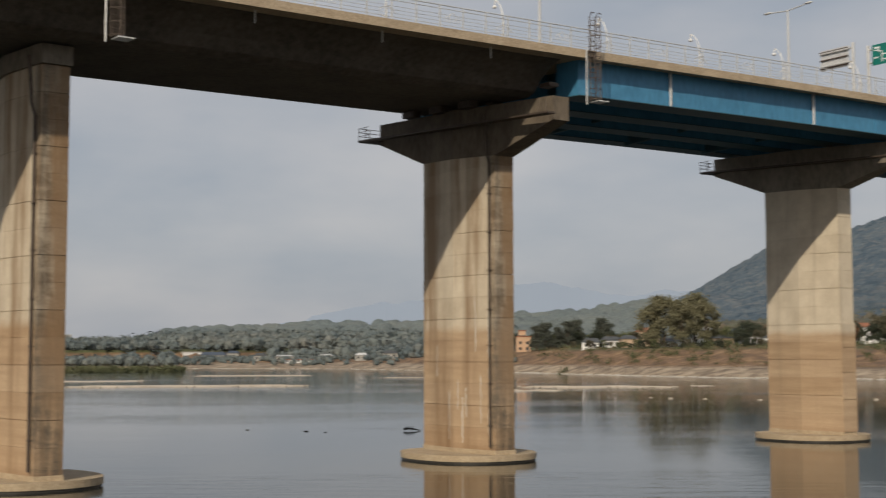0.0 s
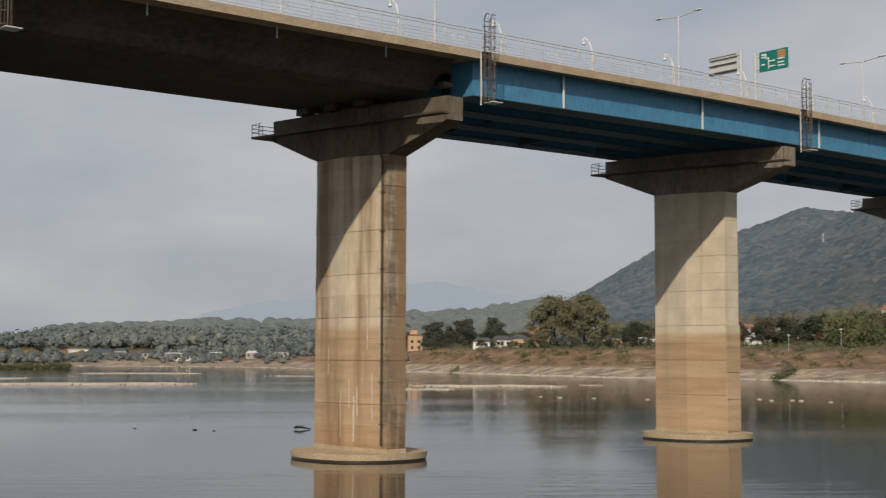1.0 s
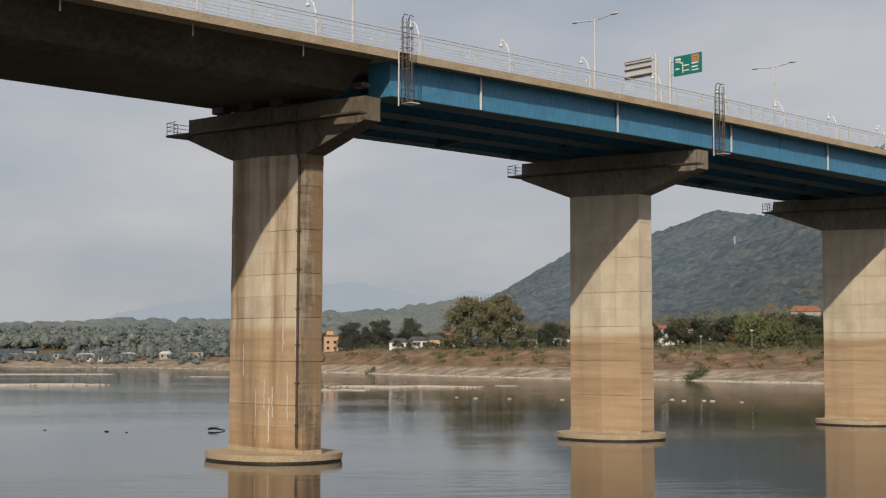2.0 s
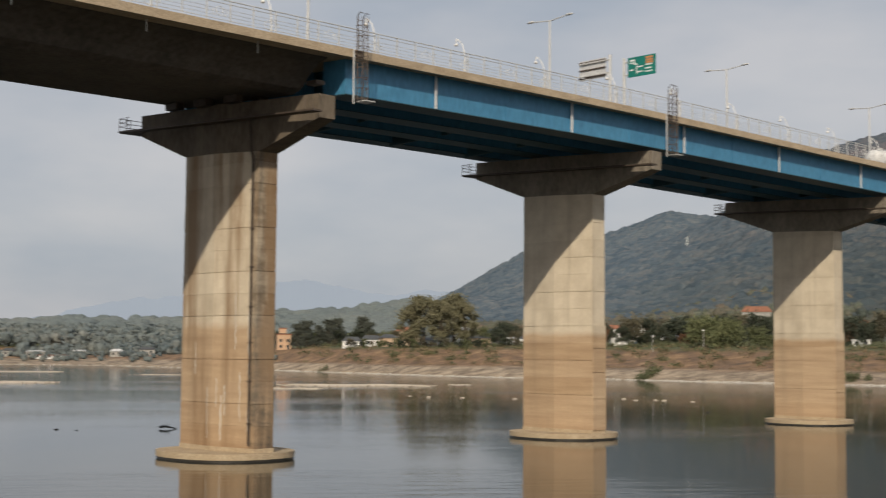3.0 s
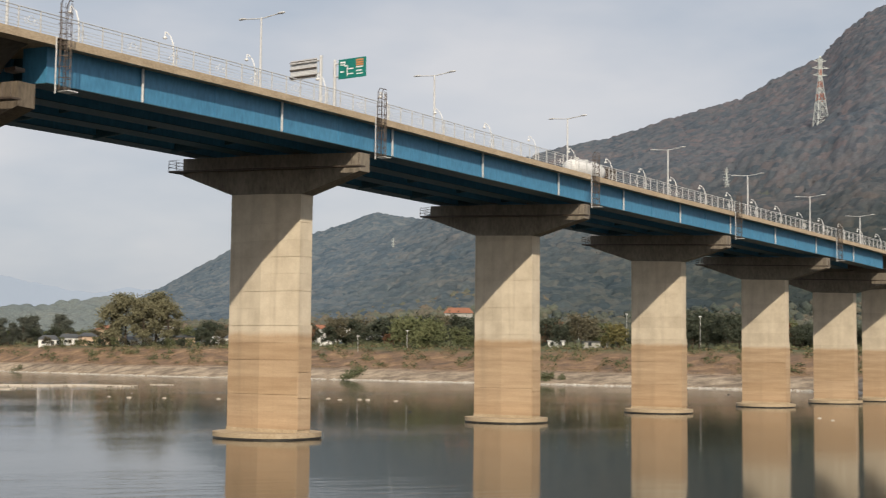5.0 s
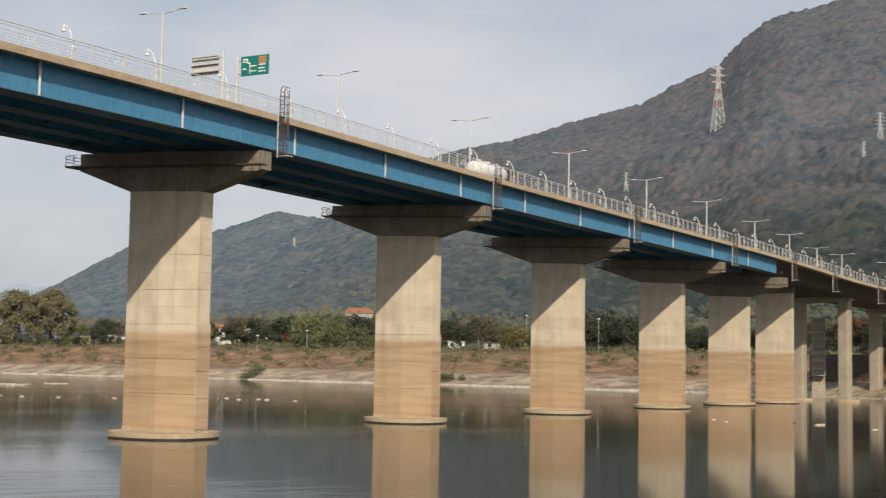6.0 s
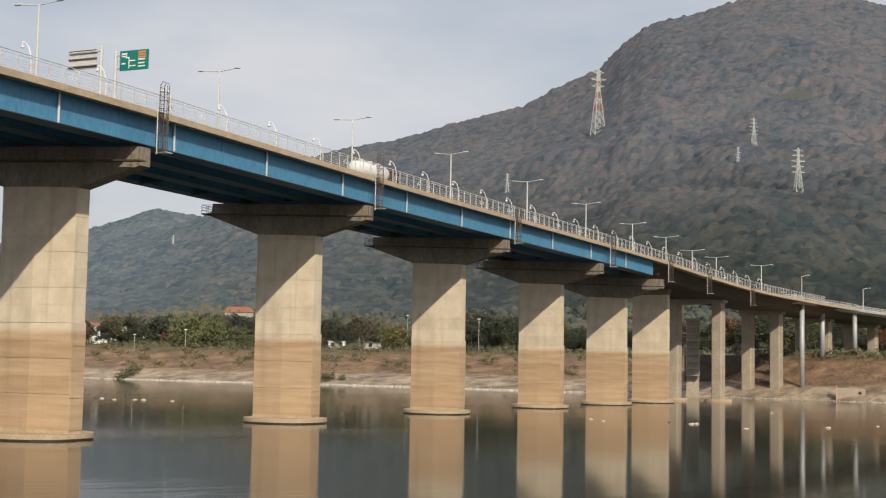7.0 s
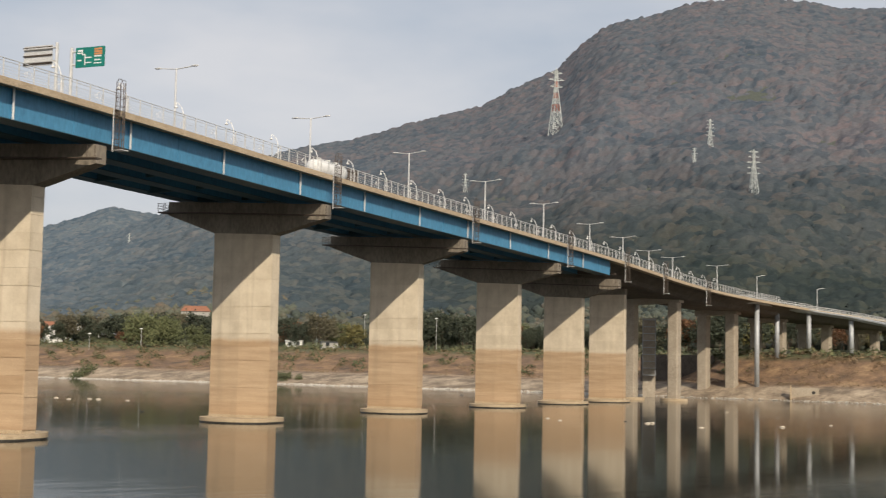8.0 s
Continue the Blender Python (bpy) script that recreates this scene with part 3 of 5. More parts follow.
def cage_ladder(x):
    """A caged ladder from the deck edge down to the pier head, with a pale conduit beside it."""
    lad = thing("caged_ladder", "rusty caged access ladder hung from the deck edge", "ladder", on_deck(x, 13.55, 0.0), turn_at(x), "caged ladders")
    low, top = -3.3, 3.1
    for k in (-0.3, 0.3):
        part("stile", tube(bmesh.new(), [(k, 0.3, low), (k, 0.3, top), (k, 0.05, top + 0.35), (k, -0.3, top + 0.2)], 0.04, 5), STEEL, lad)
    z = low + 0.2
    while z < top:
        part("rung", tube(bmesh.new(), [(-0.3, 0.3, z), (0.3, 0.3, z)], 0.025, 4), STEEL, lad)
        z += 0.4
    z = low + 0.1
    while z < top + 0.1:
        part("hoop", tube(bmesh.new(), [(0.48 * math.cos(t * math.pi / 8), 0.3 - 0.75 * math.sin(t * math.pi / 8), z) for t in range(9)], 0.03, 4), STEEL, lad)
        z += 0.8
    for t in range(1, 8):
        a = t * math.pi / 8
        part("cage_bar", tube(bmesh.new(), [(0.48 * math.cos(a), 0.3 - 0.75 * math.sin(a), low), (0.48 * math.cos(a), 0.3 - 0.75 * math.sin(a), top)], 0.022, 4), STEEL, lad)
    part("conduit", tube(bmesh.new(), [(-0.62, 0.3, low - 0.3), (-0.62, 0.3, 0.6)], 0.06, 6), GALV, lad, "pale conduit pipe")
    part("foot_plate", box(bmesh.new(), (0.35, 0, low - 0.05), (1.0, 1.0, 0.08)), GALV, lad)
    bracket = bmesh.new()
    for z in (0.15, 0.5):
        box(bracket, (0, 0.42, z), (0.8, 0.3, 0.06))
    part("bracket", bracket, STEEL, lad)


for x in (-27.2, 3.6, 36.6, 74.0, 111.0, 145.5, 171.1, 190.5, 214.4):
    cage_ladder(x)

# downpipes and stiffeners on the outer blue web
x = 11.5
while x < STEEL_END - 2:
    pts = [on_deck(x, 11.8, 0.1), on_deck(x, 11.8, -2.62)]
    part("downpipe", tube(bmesh.new(), pts, 0.11, 7), GALV, bridge, "pale downpipe")
    x += 14.3
x = 4.4
while x < STEEL_END - 1:
    for s in (11.63,):
        bm = bmesh.new()
        m = pose(*on_deck(x, s, 0), 0, 0, turn_at(x))
        box(bm, (0, 0, -1.26), (0.16, 0.05, 2.6), m)
        part("web_stiffener", bm, BLUE, bridge)
    x += 7.15
# cross frames between the girders
CROSS = [x for x in steps(6, STEEL_END - 3, 9.0)]
for x in CROSS:
    part("cross_frame", box(bmesh.new(), (0, 0, -1.15), (0.3, 19.0, 1.9), pose(*on_deck(x, 0, 0), -2.4, 0, turn_at(x))), SHADED_BLUE, bridge)
# drip pipes under the concrete girder
for x, s in ((-11.0, 11.6), (-3.3, 11.6), (-19.0, 11.6)):
    part("drip_pipe", tube(bmesh.new(), [on_deck(x, s, 0.2), on_deck(x, s, -0.75)], 0.06, 6), GALV, bridge)

SIGN_GREEN = mottled("sign_green", (0.0, 0.15, 0.125), (0.005, 0.2, 0.16), 0.6, 0.4, relief=0.0)
SIGN_MARK = mottled("sign_mark", (0.75, 0.75, 0.75), (0.85, 0.85, 0.85), 1.0, 0.5, relief=0.0)
SIGN_ORANGE = mottled("sign_orange", (0.5, 0.2, 0.08), (0.6, 0.26, 0.1), 1.0, 0.5, relief=0.0)


def sign_post(x, arm, board):
    gantry = thing("direction_sign", "green road direction sign on a steel post" if board else "back of a road sign on a grey steel post", "road sign", on_deck(x, 0, 0.5), turn_at(x) , "")
    part("post", tube(bmesh.new(), [(0, 0, 0), (0, 0, 8.6)], 0.17, 8), GALV, gantry)
    k = -arm
    for z in (6.7, 8.1):
        a = part("arm", tube(bmesh.new(), [(0, 0, z), (0, 4.3 * k, z)], 0.1, 6), GALV, gantry)
    y0, y1 = (0.7 * k, 4.4 * k)
    ym = (y0 + y1) / 2
    b = part("board", box(bmesh.new(), (-0.2 if board else 0.2, ym, 7.4), (0.08, abs(y1 - y0), 2.15)), SIGN_GREEN if board else GALV, gantry)
    if not board:
        for z in (6.55, 7.4, 8.25):
            part("back_rib", box(bmesh.new(), (0.08, ym, z), (0.12, abs(y1 - y0), 0.14)), STEEL, b)
        return
    left = max(y0, y1)

    def mark(u, v, w, h, mat=SIGN_MARK):
        part("mark", box(bmesh.new(), (-0.25, left - u - w / 2, 8.47 - v - h / 2), (0.012, w, h)), mat, b)
    for u, v, w, h in ((0.25, 0.25, 0.7, 0.18), (0.25, 0.55, 0.5, 0.12), (2.4, 0.95, 0.9, 0.14), (2.4, 1.35, 0.8, 0.14), (2.4, 1.7, 0.9, 0.12), (0.25, 1.3, 0.5, 0.15),
                       (1.15, 0.7, 0.12, 1.2), (1.15, 1.05, 0.9, 0.12), (1.15, 1.6, 0.9, 0.12), (0.8, 0.7, 0.4, 0.12), (0.8, 0.35, 0.12, 0.4)):
        mark(u, v, w, h)
    for v in (0.15, 0.42, 0.68):
        mark(2.4, v, 1.0, 0.2, SIGN_ORANGE)


sign_post(42.6, -1, False)
sign_post(44.6, 1, True)

TYRE = mottled("tyre_rubber", (0.015, 0.015, 0.015), (0.03, 0.03, 0.03), 3.0, 0.8)
GLASS_DARK = mottled("dark_glass", (0.02, 0.024, 0.03), (0.035, 0.04, 0.045), 1.0, 0.1, relief=0.0)


def tank_lorry(x, s):
    lorry = thing("tank_lorry", "white bulk tank lorry driving along the bridge", "lorry", on_deck(x, s, 0.5), turn_at(x))
    bm = bmesh.new()
    rings = []
    for px, r, zc in ((-5.2, 0.5, 2.2), (-4.9, 1.0, 2.2), (-3.0, 1.22, 2.2), (-0.5, 1.25, 2.05), (2.0, 1.22, 2.2), (3.0, 1.0, 2.25), (3.2, 0.5, 2.25)):
        rings.append([bm.verts.new((px, r * math.cos(t * math.pi / 8), zc + r * math.sin(t * math.pi / 8))) for t in range(16)])
    for one, two in zip(rings, rings[1:]):
        for j in range(16):
            bm.faces.new((one[j], one[(j + 1) % 16], two[(j + 1) % 16], two[j]))
    bm.faces.new(rings[0])
    bm.faces.new(rings[-1][::-1])
    part("tank", bm, WHITE, lorry, "white bulk tank", smooth=True)
    for px in (-3.2, -0.8, 1.4):
        part("hatch", tube(bmesh.new(), [(px, 0, 3.35), (px, 0, 3.6)], 0.35, 10), WHITE, lorry)
    part("chassis", box(bmesh.new(), (-0.2, 0, 0.85), (11.2, 1.0, 0.3)), STEEL, lorry)
    cab = bmesh.new()
    box(cab, (4.7, 0, 1.9), (2.2, 2.4, 2.4))
    bmesh.ops.bevel(cab, geom=cab.edges[:], offset=0.15, segments=2, affect="EDGES")
    c = part("cab", cab, STEEL, lorry, "dark lorry cab")
    part("windscreen", box(bmesh.new(), (5.82, 0, 2.4), (0.03, 2.0, 0.9)), GLASS_DARK, c)
    for px in (-4.2, -3.0, 1.6, 2.8, 4.8):
        for py in (-1.05, 1.05):
            part("wheel", tube(bmesh.new(), [(px, py - 0.16, 0.5), (px, py + 0.16, 0.5)], 0.5, 16), TYRE, lorry)


tank_lorry(83.0, 6.5)

# ---- the grey side ramp on round steel columns ----
RAMP = ((45.2, 350, 24.8), (46.1, 356, 25.0), (46.9, 377, 24.7), (48.15, 388, 23.9), (49.8, 386, 22.2), (51.2, 382, 20.2), (53.5, 370, 16.5), (57, 350, 13.0))
RAMP_STEEL = mottled("ramp_steel", (0.36, 0.38, 0.4), (0.48, 0.5, 0.52), 0.8, 0.5, 0.2)


def ramp_point(t):
    k = min(int(t), len(RAMP) - 2)
    w = t - k
    a, d, z = (RAMP[k][j] * (1 - w) + RAMP[k + 1][j] * w for j in range(3))
    return polar(a, d, z)


slip = thing("side_ramp", "curved grey steel side ramp descending to the bank", "ramp")
path = [ramp_point(i * 7 / 70) for i in range(71)]
path = [path[0]] + [(path[i - 1] + path[i] * 2 + path[i + 1]) / 4 for i in range(1, 70)] + [path[-1]]


def ribbon(outline):
    bm, rings = bmesh.new(), []
    for i, p in enumerate(path):
        u = (path[min(i + 1, 70)] - path[max(i - 1, 0)]).normalized()
        n = Vector((u.y, -u.x, 0)).normalized()
        rings.append([bm.verts.new(p + n * s + Vector((0, 0, z))) for s, z in outline])
    k = len(outline)
    for one, two in zip(rings, rings[1:]):
        for j in range(k):
            bm.faces.new((one[j], one[(j + 1) % k], two[(j + 1) % k], two[j]))
    bm.faces.new(rings[0][::-1])
    bm.faces.new(rings[-1])
    return bm


part("ramp_deck", ribbon(((2.0, 0), (2.0, -0.35), (1.2, -1.0), (-1.2, -1.0), (-2.0, -0.35), (-2.0, 0))), RAMP_STEEL, slip, "grey painted steel ramp deck")
for s in (1.9, -1.9):
    for h in (0.35, 0.7, 1.15):
        part("handrail", ribbon(((s + 0.04, h), (s + 0.04, h + 0.07), (s - 0.04, h + 0.07), (s - 0.04, h))), GALV, slip)
    for i in range(1, 70):
        u = (path[i + 1] - path[i - 1]).normalized()
        p = path[i] + Vector((u.y, -u.x, 0)).normalized() * s
        part("baluster", tube(bmesh.new(), [p, p + Vector((0, 0, 1.2))], 0.05, 4), GALV, slip)
for t in (1.0, 2.0, 3.0, 4.0, 5.3, 6.2):
    p = ramp_point(t)
    foot = ground_at(math.degrees(math.atan2(p.x, p.y)), math.hypot(p.x, p.y)) - 0.5
    part("round_column", tube(bmesh.new(), [(p.x, p.y, foot), (p.x, p.y, p.z - 0.9)], 0.62, 14), RAMP_STEEL, slip, "round grey steel column", smooth=True)


def single_lamp(p, turn):
    lamp = thing("street_lamp", "grey single-armed street lamp on the side ramp", "street lamp", p, turn, "ramp street lamps")
    part("pole", tube(bmesh.new(), [(0, 0, 0), (0, 0, 6.0)], 0.13, 6, 0.08), GALV, lamp)
    part("arm", tube(bmesh.new(), [(0, 0, 5.9), (1.0, 0, 6.2), (2.0, 0, 6.3)], 0.07, 5), GALV, lamp)


single_lamp(ramp_point(1.0) + Vector((0, 0, 0)), -40)
single_lamp(ramp_point(3.2) + Vector((0, 0, 0)), -40)
# ---- far hills and woods ----
def on_slope(a, e):
    """The first place on the land at bearing a that is seen at slope e from the eye."""
    d = shore(a) + 60
    while d < 2200 and ground_at(a, d) < EYE + e * d:
        d += 4
    return d


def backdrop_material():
    m, n, l, b = material("haze_glow_range", 1.0)
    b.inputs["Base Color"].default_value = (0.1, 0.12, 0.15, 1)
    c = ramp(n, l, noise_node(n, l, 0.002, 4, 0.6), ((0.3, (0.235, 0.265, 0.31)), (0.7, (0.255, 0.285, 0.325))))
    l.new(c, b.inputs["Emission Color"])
    # the range glows blue-grey by itself to stand for haze
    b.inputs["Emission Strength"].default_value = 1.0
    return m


FAR_A, FAR_E = (-16, -9, -4.8, -3.2, -0.8, 3.2, 4.2, 6.3, 7.5, 9.3, 12, 18), (0.0, 0.015, 0.03, 0.036, 0.04, 0.0505, 0.0533, 0.046, 0.041, 0.047, 0.04, 0.0)
bm = bmesh.new()
rows = []
for i in range(171):
    a = -16 + 0.2 * i
    top = EYE + 4300 * float(np.interp(a, FAR_A, FAR_E)) + 14 * noise.fractal(Vector((a * 0.9, 0, 7)), 1.0, 2.0, 4)
    rows.append([bm.verts.new(polar(a, 4250, -10)), bm.verts.new(polar(a, 4300, max(top, 0))), bm.verts.new(polar(a, 4600, -10))])
for one, two in zip(rows, rows[1:]):
    bm.faces.new((one[0], two[0], two[1], one[1]))
    bm.faces.new((one[1], two[1], two[2], one[2]))
tagged(part("backdrop", bm, backdrop_material()), "distant mountain range, haze given as a blue-grey glow", "mountains", kind="structure")


def leaf_material(name, tones, rough=0.9, patch=0.004, island=0.6):
    """Foliage whose tone changes from clump to clump and over the slope."""
    m, n, l, b = material(name, rough)
    geo = n.new("ShaderNodeNewGeometry")
    k = len(tones) - 1
    c = ramp(n, l, geo.outputs["Random Per Island"], [(i / k, t) for i, t in enumerate(tones)])
    wide = ramp(n, l, noise_node(n, l, patch, 4, 0.6), [(0.3 + 0.4 * i / k, t) for i, t in enumerate(tones)])
    c = mix(n, l, island, wide, c)
    fine = noise_node(n, l, 0.6, 4, 0.7)
    c = mix(n, l, 0.5, c, ramp(n, l, fine, ((0.3, (0.15, 0.15, 0.15)), (0.7, (0.85, 0.85, 0.85)))), "OVERLAY")
    l.new(c, b.inputs["Base Color"])
    bump(n, l, b, fine, 0.8, 0.8)
    return m


ICO = bmesh.new()
bmesh.ops.create_icosphere(ICO, subdivisions=1, radius=1.0)
ICO_V = np.array([v.co[:] for v in ICO.verts])
ICO_F = np.array([[v.index for v in f.verts] for f in ICO.faces])
ICO.free()


def clumps(name, spots, mat, rng, label, category, squash=0.85, jitter=0.28, kind="stuff"):
    """Many rounded uneven clumps (x, y, z, radius) in one mesh."""
    spots = np.array(spots)
    k, nv = len(spots), len(ICO_V)
    v = ICO_V[None] * (1 + rng.uniform(-jitter, jitter, (k, nv, 1)))
    v = v * spots[:, None, 3:4] * np.array([1, 1, squash]) * rng.uniform(0.8, 1.25, (k, 1, 3)) + spots[:, None, :3]
    f = ICO_F[None] + (np.arange(k) * nv)[:, None, None]
    me = bpy.data.meshes.new(name)
    me.from_pydata(v.reshape(-1, 3).tolist(), [], f.reshape(-1, 3).tolist())
    me.polygons.foreach_set("use_smooth", [True] * (k * len(ICO_F)))
    me.materials.append(mat)
    return tagged(new(name, me), label, category, kind=kind)


def tufts(name, spots, mat, rng, label, category, blades=9, flat=0.7):
    """Many loose tufts (x, y, z, radius) of small leaf blades in one mesh."""
    spots = np.array(spots)
    k = len(spots)
    mid = rng.normal(0, 0.5, (k, blades, 1, 3))
    v = (mid + rng.uniform(-0.45, 0.45, (k, blades, 3, 3))) * np.array([1, 1, flat]) * spots[:, None, None, 3:4] + spots[:, None, None, :3]
    me = bpy.data.meshes.new(name)
    me.from_pydata(v.reshape(-1, 3).tolist(), [], np.arange(k * blades * 3).reshape(-1, 3).tolist())
    me.materials.append(mat)
    return tagged(new(name, me), label, category, kind="stuff")


rng = np.random.default_rng(4)


def scatter(count, a0, a1, near, far, r0, r1, sink=0.3):
    spots = []
    for _ in range(count):
        a = rng.uniform(a0, a1)
        d = near(a) + (far - near(a)) * rng.uniform(0, 1) ** 1.15
        r = rng.uniform(r0, r1)
        p = polar(a, d)
        spots.append((p.x, p.y, p.z + r * (0.7 - sink), r))
    return spots


def canopy_material(name, high, low, hazy, zone):
    """Tree tops seen from afar: a tone for each crown, wide drifts of colour, lower slopes darkened for cloud shade,
    the further hill blue-grey for haze.
    """
    m, n, l, b = material(name, 0.95)
    b.inputs["Specular IOR Level"].default_value = 0.1
    tc, vor = n.new("ShaderNodeTexCoord"), n.new("ShaderNodeTexVoronoi")
    vor.inputs["Scale"].default_value = 0.13
    l.new(tc.outputs["Object"], vor.inputs["Vector"])
    sep = n.new("ShaderNodeSeparateColor")
    l.new(vor.outputs["Color"], sep.inputs[0])
    wide, fine = noise_node(n, l, 0.009, 6, 0.7), noise_node(n, l, 0.35, 5, 0.75)

    def drift(ts):
        k = len(ts) - 1
        one = ramp(n, l, sep.outputs[0], [(i / k, t) for i, t in enumerate(ts)])
        two = ramp(n, l, wide, [(0.3 + 0.4 * i / k, t) for i, t in enumerate(ts)])
        return mix(n, l, 0.6, two, one)

    def blend(source, factor, lo, hi):
        add, span = n.new("ShaderNodeMath"), n.new("ShaderNodeMapRange")
        add.operation = "MULTIPLY_ADD"
        add.inputs[1].default_value = factor
        l.new(wide, add.inputs[0])
        l.new(source, add.inputs[2])
        span.inputs["From Min"].default_value, span.inputs["From Max"].default_value = lo + factor / 2, hi + factor / 2
        l.new(add.outputs[0], span.inputs["Value"])
        return span.outputs[0]

    geo, pos = n.new("ShaderNodeNewGeometry"), n.new("ShaderNodeSeparateXYZ")
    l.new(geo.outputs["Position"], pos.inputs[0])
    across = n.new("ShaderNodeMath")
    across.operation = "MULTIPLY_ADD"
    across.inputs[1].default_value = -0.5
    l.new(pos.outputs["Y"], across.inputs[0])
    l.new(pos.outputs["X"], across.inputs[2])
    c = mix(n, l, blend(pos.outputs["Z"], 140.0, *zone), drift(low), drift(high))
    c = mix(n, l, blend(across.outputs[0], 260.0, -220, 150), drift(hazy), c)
    c = mix(n, l, 0.4, c, ramp(n, l, fine, ((0.3, (0.25, 0.25, 0.25)), (0.7, (0.75, 0.75, 0.75)))), "OVERLAY")
    l.new(c, b.inputs["Base Color"])
    bump(n, l, b, fine, 0.4, 0.8)
    return m


def canopy(name, mat, a0, a1, da, d0, d1, dd, size, dome, label):
    """One sheet of tree tops over a hillside: a low dome over each crown of a jittered plan."""
    na, nd = int((a1 - a0) / da) + 1, int((d1 - d0) / dd) + 1
    az = np.radians(np.linspace(a0, a1, na))
    ds = np.linspace(d0, d1, nd)
    A, D = np.meshgrid(az, ds, indexing="ij")
    X, Y = D * np.sin(A), D * np.cos(A)
    Z = np.array([[ground_at(math.degrees(a), d) for d in ds] for a in az])
    ix, iy = np.floor(X / size), np.floor(Y / size)
    best, lift = np.full(X.shape, 9.0), np.zeros(X.shape)

    def hashed(p, q, k):
        v = np.sin(p * 127.1 + q * 311.7 + k * 74.7) * 43758.5453
        return v - np.floor(v)

    for ox in (-1, 0, 1):
        for oy in (-1, 0, 1):
            cx, cy = ix + ox, iy + oy
            px, py = (cx + 0.15 + 0.7 * hashed(cx, cy, 1)) * size, (cy + 0.15 + 0.7 * hashed(cx, cy, 2)) * size
            r = np.hypot(X - px, Y - py) / size / (0.8 + 0.4 * hashed(cx, cy, 3))
            near = r < best
            best = np.where(near, r, best)
            lift = np.where(near, hashed(cx, cy, 4), lift)
    # the woods thin out where the slope runs out into the flat land
    grown = np.clip((Z - 15.0) / 9.0, 0, 1) * np.clip((D - d0) / 70, 0, 1) * np.clip((d1 - D) / 12 + 0.4, 0, 1)
    crown = np.sqrt(1.0 - np.clip(best * 1.4, 0, 1) ** 2 * 0.98)
    Z = Z - 2.5 + grown * (2.5 + dome * crown + lift * dome * 0.5)
    verts = np.stack((X, Y, Z), -1).reshape(-1, 3)
    idx = np.arange(na * nd).reshape(na, nd)
    faces = np.stack((idx[:-1, :-1], idx[:-1, 1:], idx[1:, 1:], idx[1:, :-1]), -1).reshape(-1, 4)
    me = bpy.data.meshes.new(name)
    me.from_pydata(verts.tolist(), [], faces.tolist())
    me.polygons.foreach_set("use_smooth", [True] * len(faces))
    me.materials.append(mat)
    return tagged(new(name, me), label, "woods", kind="stuff")


def leafy_crowns(name, spots, mat, label, sprays=46):
    """Uneven crowns seen from far: a rounded core under a shell of small leaf sprays."""
    core = np.array(spots)
    shell = rng.normal(0, 1, (len(core), sprays, 3))
    shell /= np.linalg.norm(shell, axis=2, keepdims=True)
    at_shell = shell * core[:, None, 3:4] * rng.uniform(0.72, 1.12, (len(core), sprays, 1)) * np.array([1, 1, 0.9]) + core[:, None, :3]
    corner = rng.uniform(-0.3, 0.3, (len(core), sprays, 3, 3)) * core[:, None, None, 3:4] + at_shell[:, :, None, :]
    k = len(core)
    v = ICO_V[None] * (1 + rng.uniform(-0.2, 0.2, (k, len(ICO_V), 1))) * core[:, None, 3:4] * 0.86 * np.array([1, 1, 0.9]) + core[:, None, :3]
    verts = v.reshape(-1, 3).tolist() + corner.reshape(-1, 3).tolist()
    base = k * len(ICO_V)
    faces = (ICO_F[None] + (np.arange(k) * len(ICO_V))[:, None, None]).reshape(-1, 3).tolist() + (np.arange(k * sprays * 3).reshape(-1, 3) + base).tolist()
    me = bpy.data.meshes.new(name)
    me.from_pydata(verts, [], faces)
    me.materials.append(mat)
    return tagged(new(name, me), label, "woods", kind="stuff")


# colour carries the air: haze blues HIGH and HAZY, cloud shade darkens LOW
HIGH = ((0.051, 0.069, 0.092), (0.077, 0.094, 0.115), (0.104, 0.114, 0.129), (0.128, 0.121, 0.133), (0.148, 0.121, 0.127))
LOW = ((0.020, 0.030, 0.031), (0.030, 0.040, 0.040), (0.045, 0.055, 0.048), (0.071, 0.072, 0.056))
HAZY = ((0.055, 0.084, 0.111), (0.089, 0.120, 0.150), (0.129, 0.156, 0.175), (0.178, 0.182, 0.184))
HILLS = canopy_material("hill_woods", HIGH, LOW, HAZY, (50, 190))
# the pale blue-grey in these leaf tones is haze put into the colour
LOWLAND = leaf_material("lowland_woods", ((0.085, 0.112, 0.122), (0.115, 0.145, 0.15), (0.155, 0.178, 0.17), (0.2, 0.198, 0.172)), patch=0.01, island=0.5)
FOOTHILL = leaf_material("foothill_woods", ((0.06, 0.075, 0.06), (0.09, 0.104, 0.078), (0.11, 0.115, 0.08), (0.125, 0.097, 0.072), (0.13, 0.122, 0.084)), patch=0.02, island=0.6)
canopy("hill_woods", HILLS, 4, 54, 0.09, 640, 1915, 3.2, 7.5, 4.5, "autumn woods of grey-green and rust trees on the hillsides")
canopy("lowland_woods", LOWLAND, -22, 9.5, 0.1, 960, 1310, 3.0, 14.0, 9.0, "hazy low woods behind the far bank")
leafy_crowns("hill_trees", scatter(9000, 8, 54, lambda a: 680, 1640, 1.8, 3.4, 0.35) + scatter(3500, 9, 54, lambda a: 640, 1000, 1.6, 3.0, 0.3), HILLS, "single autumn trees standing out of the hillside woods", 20)
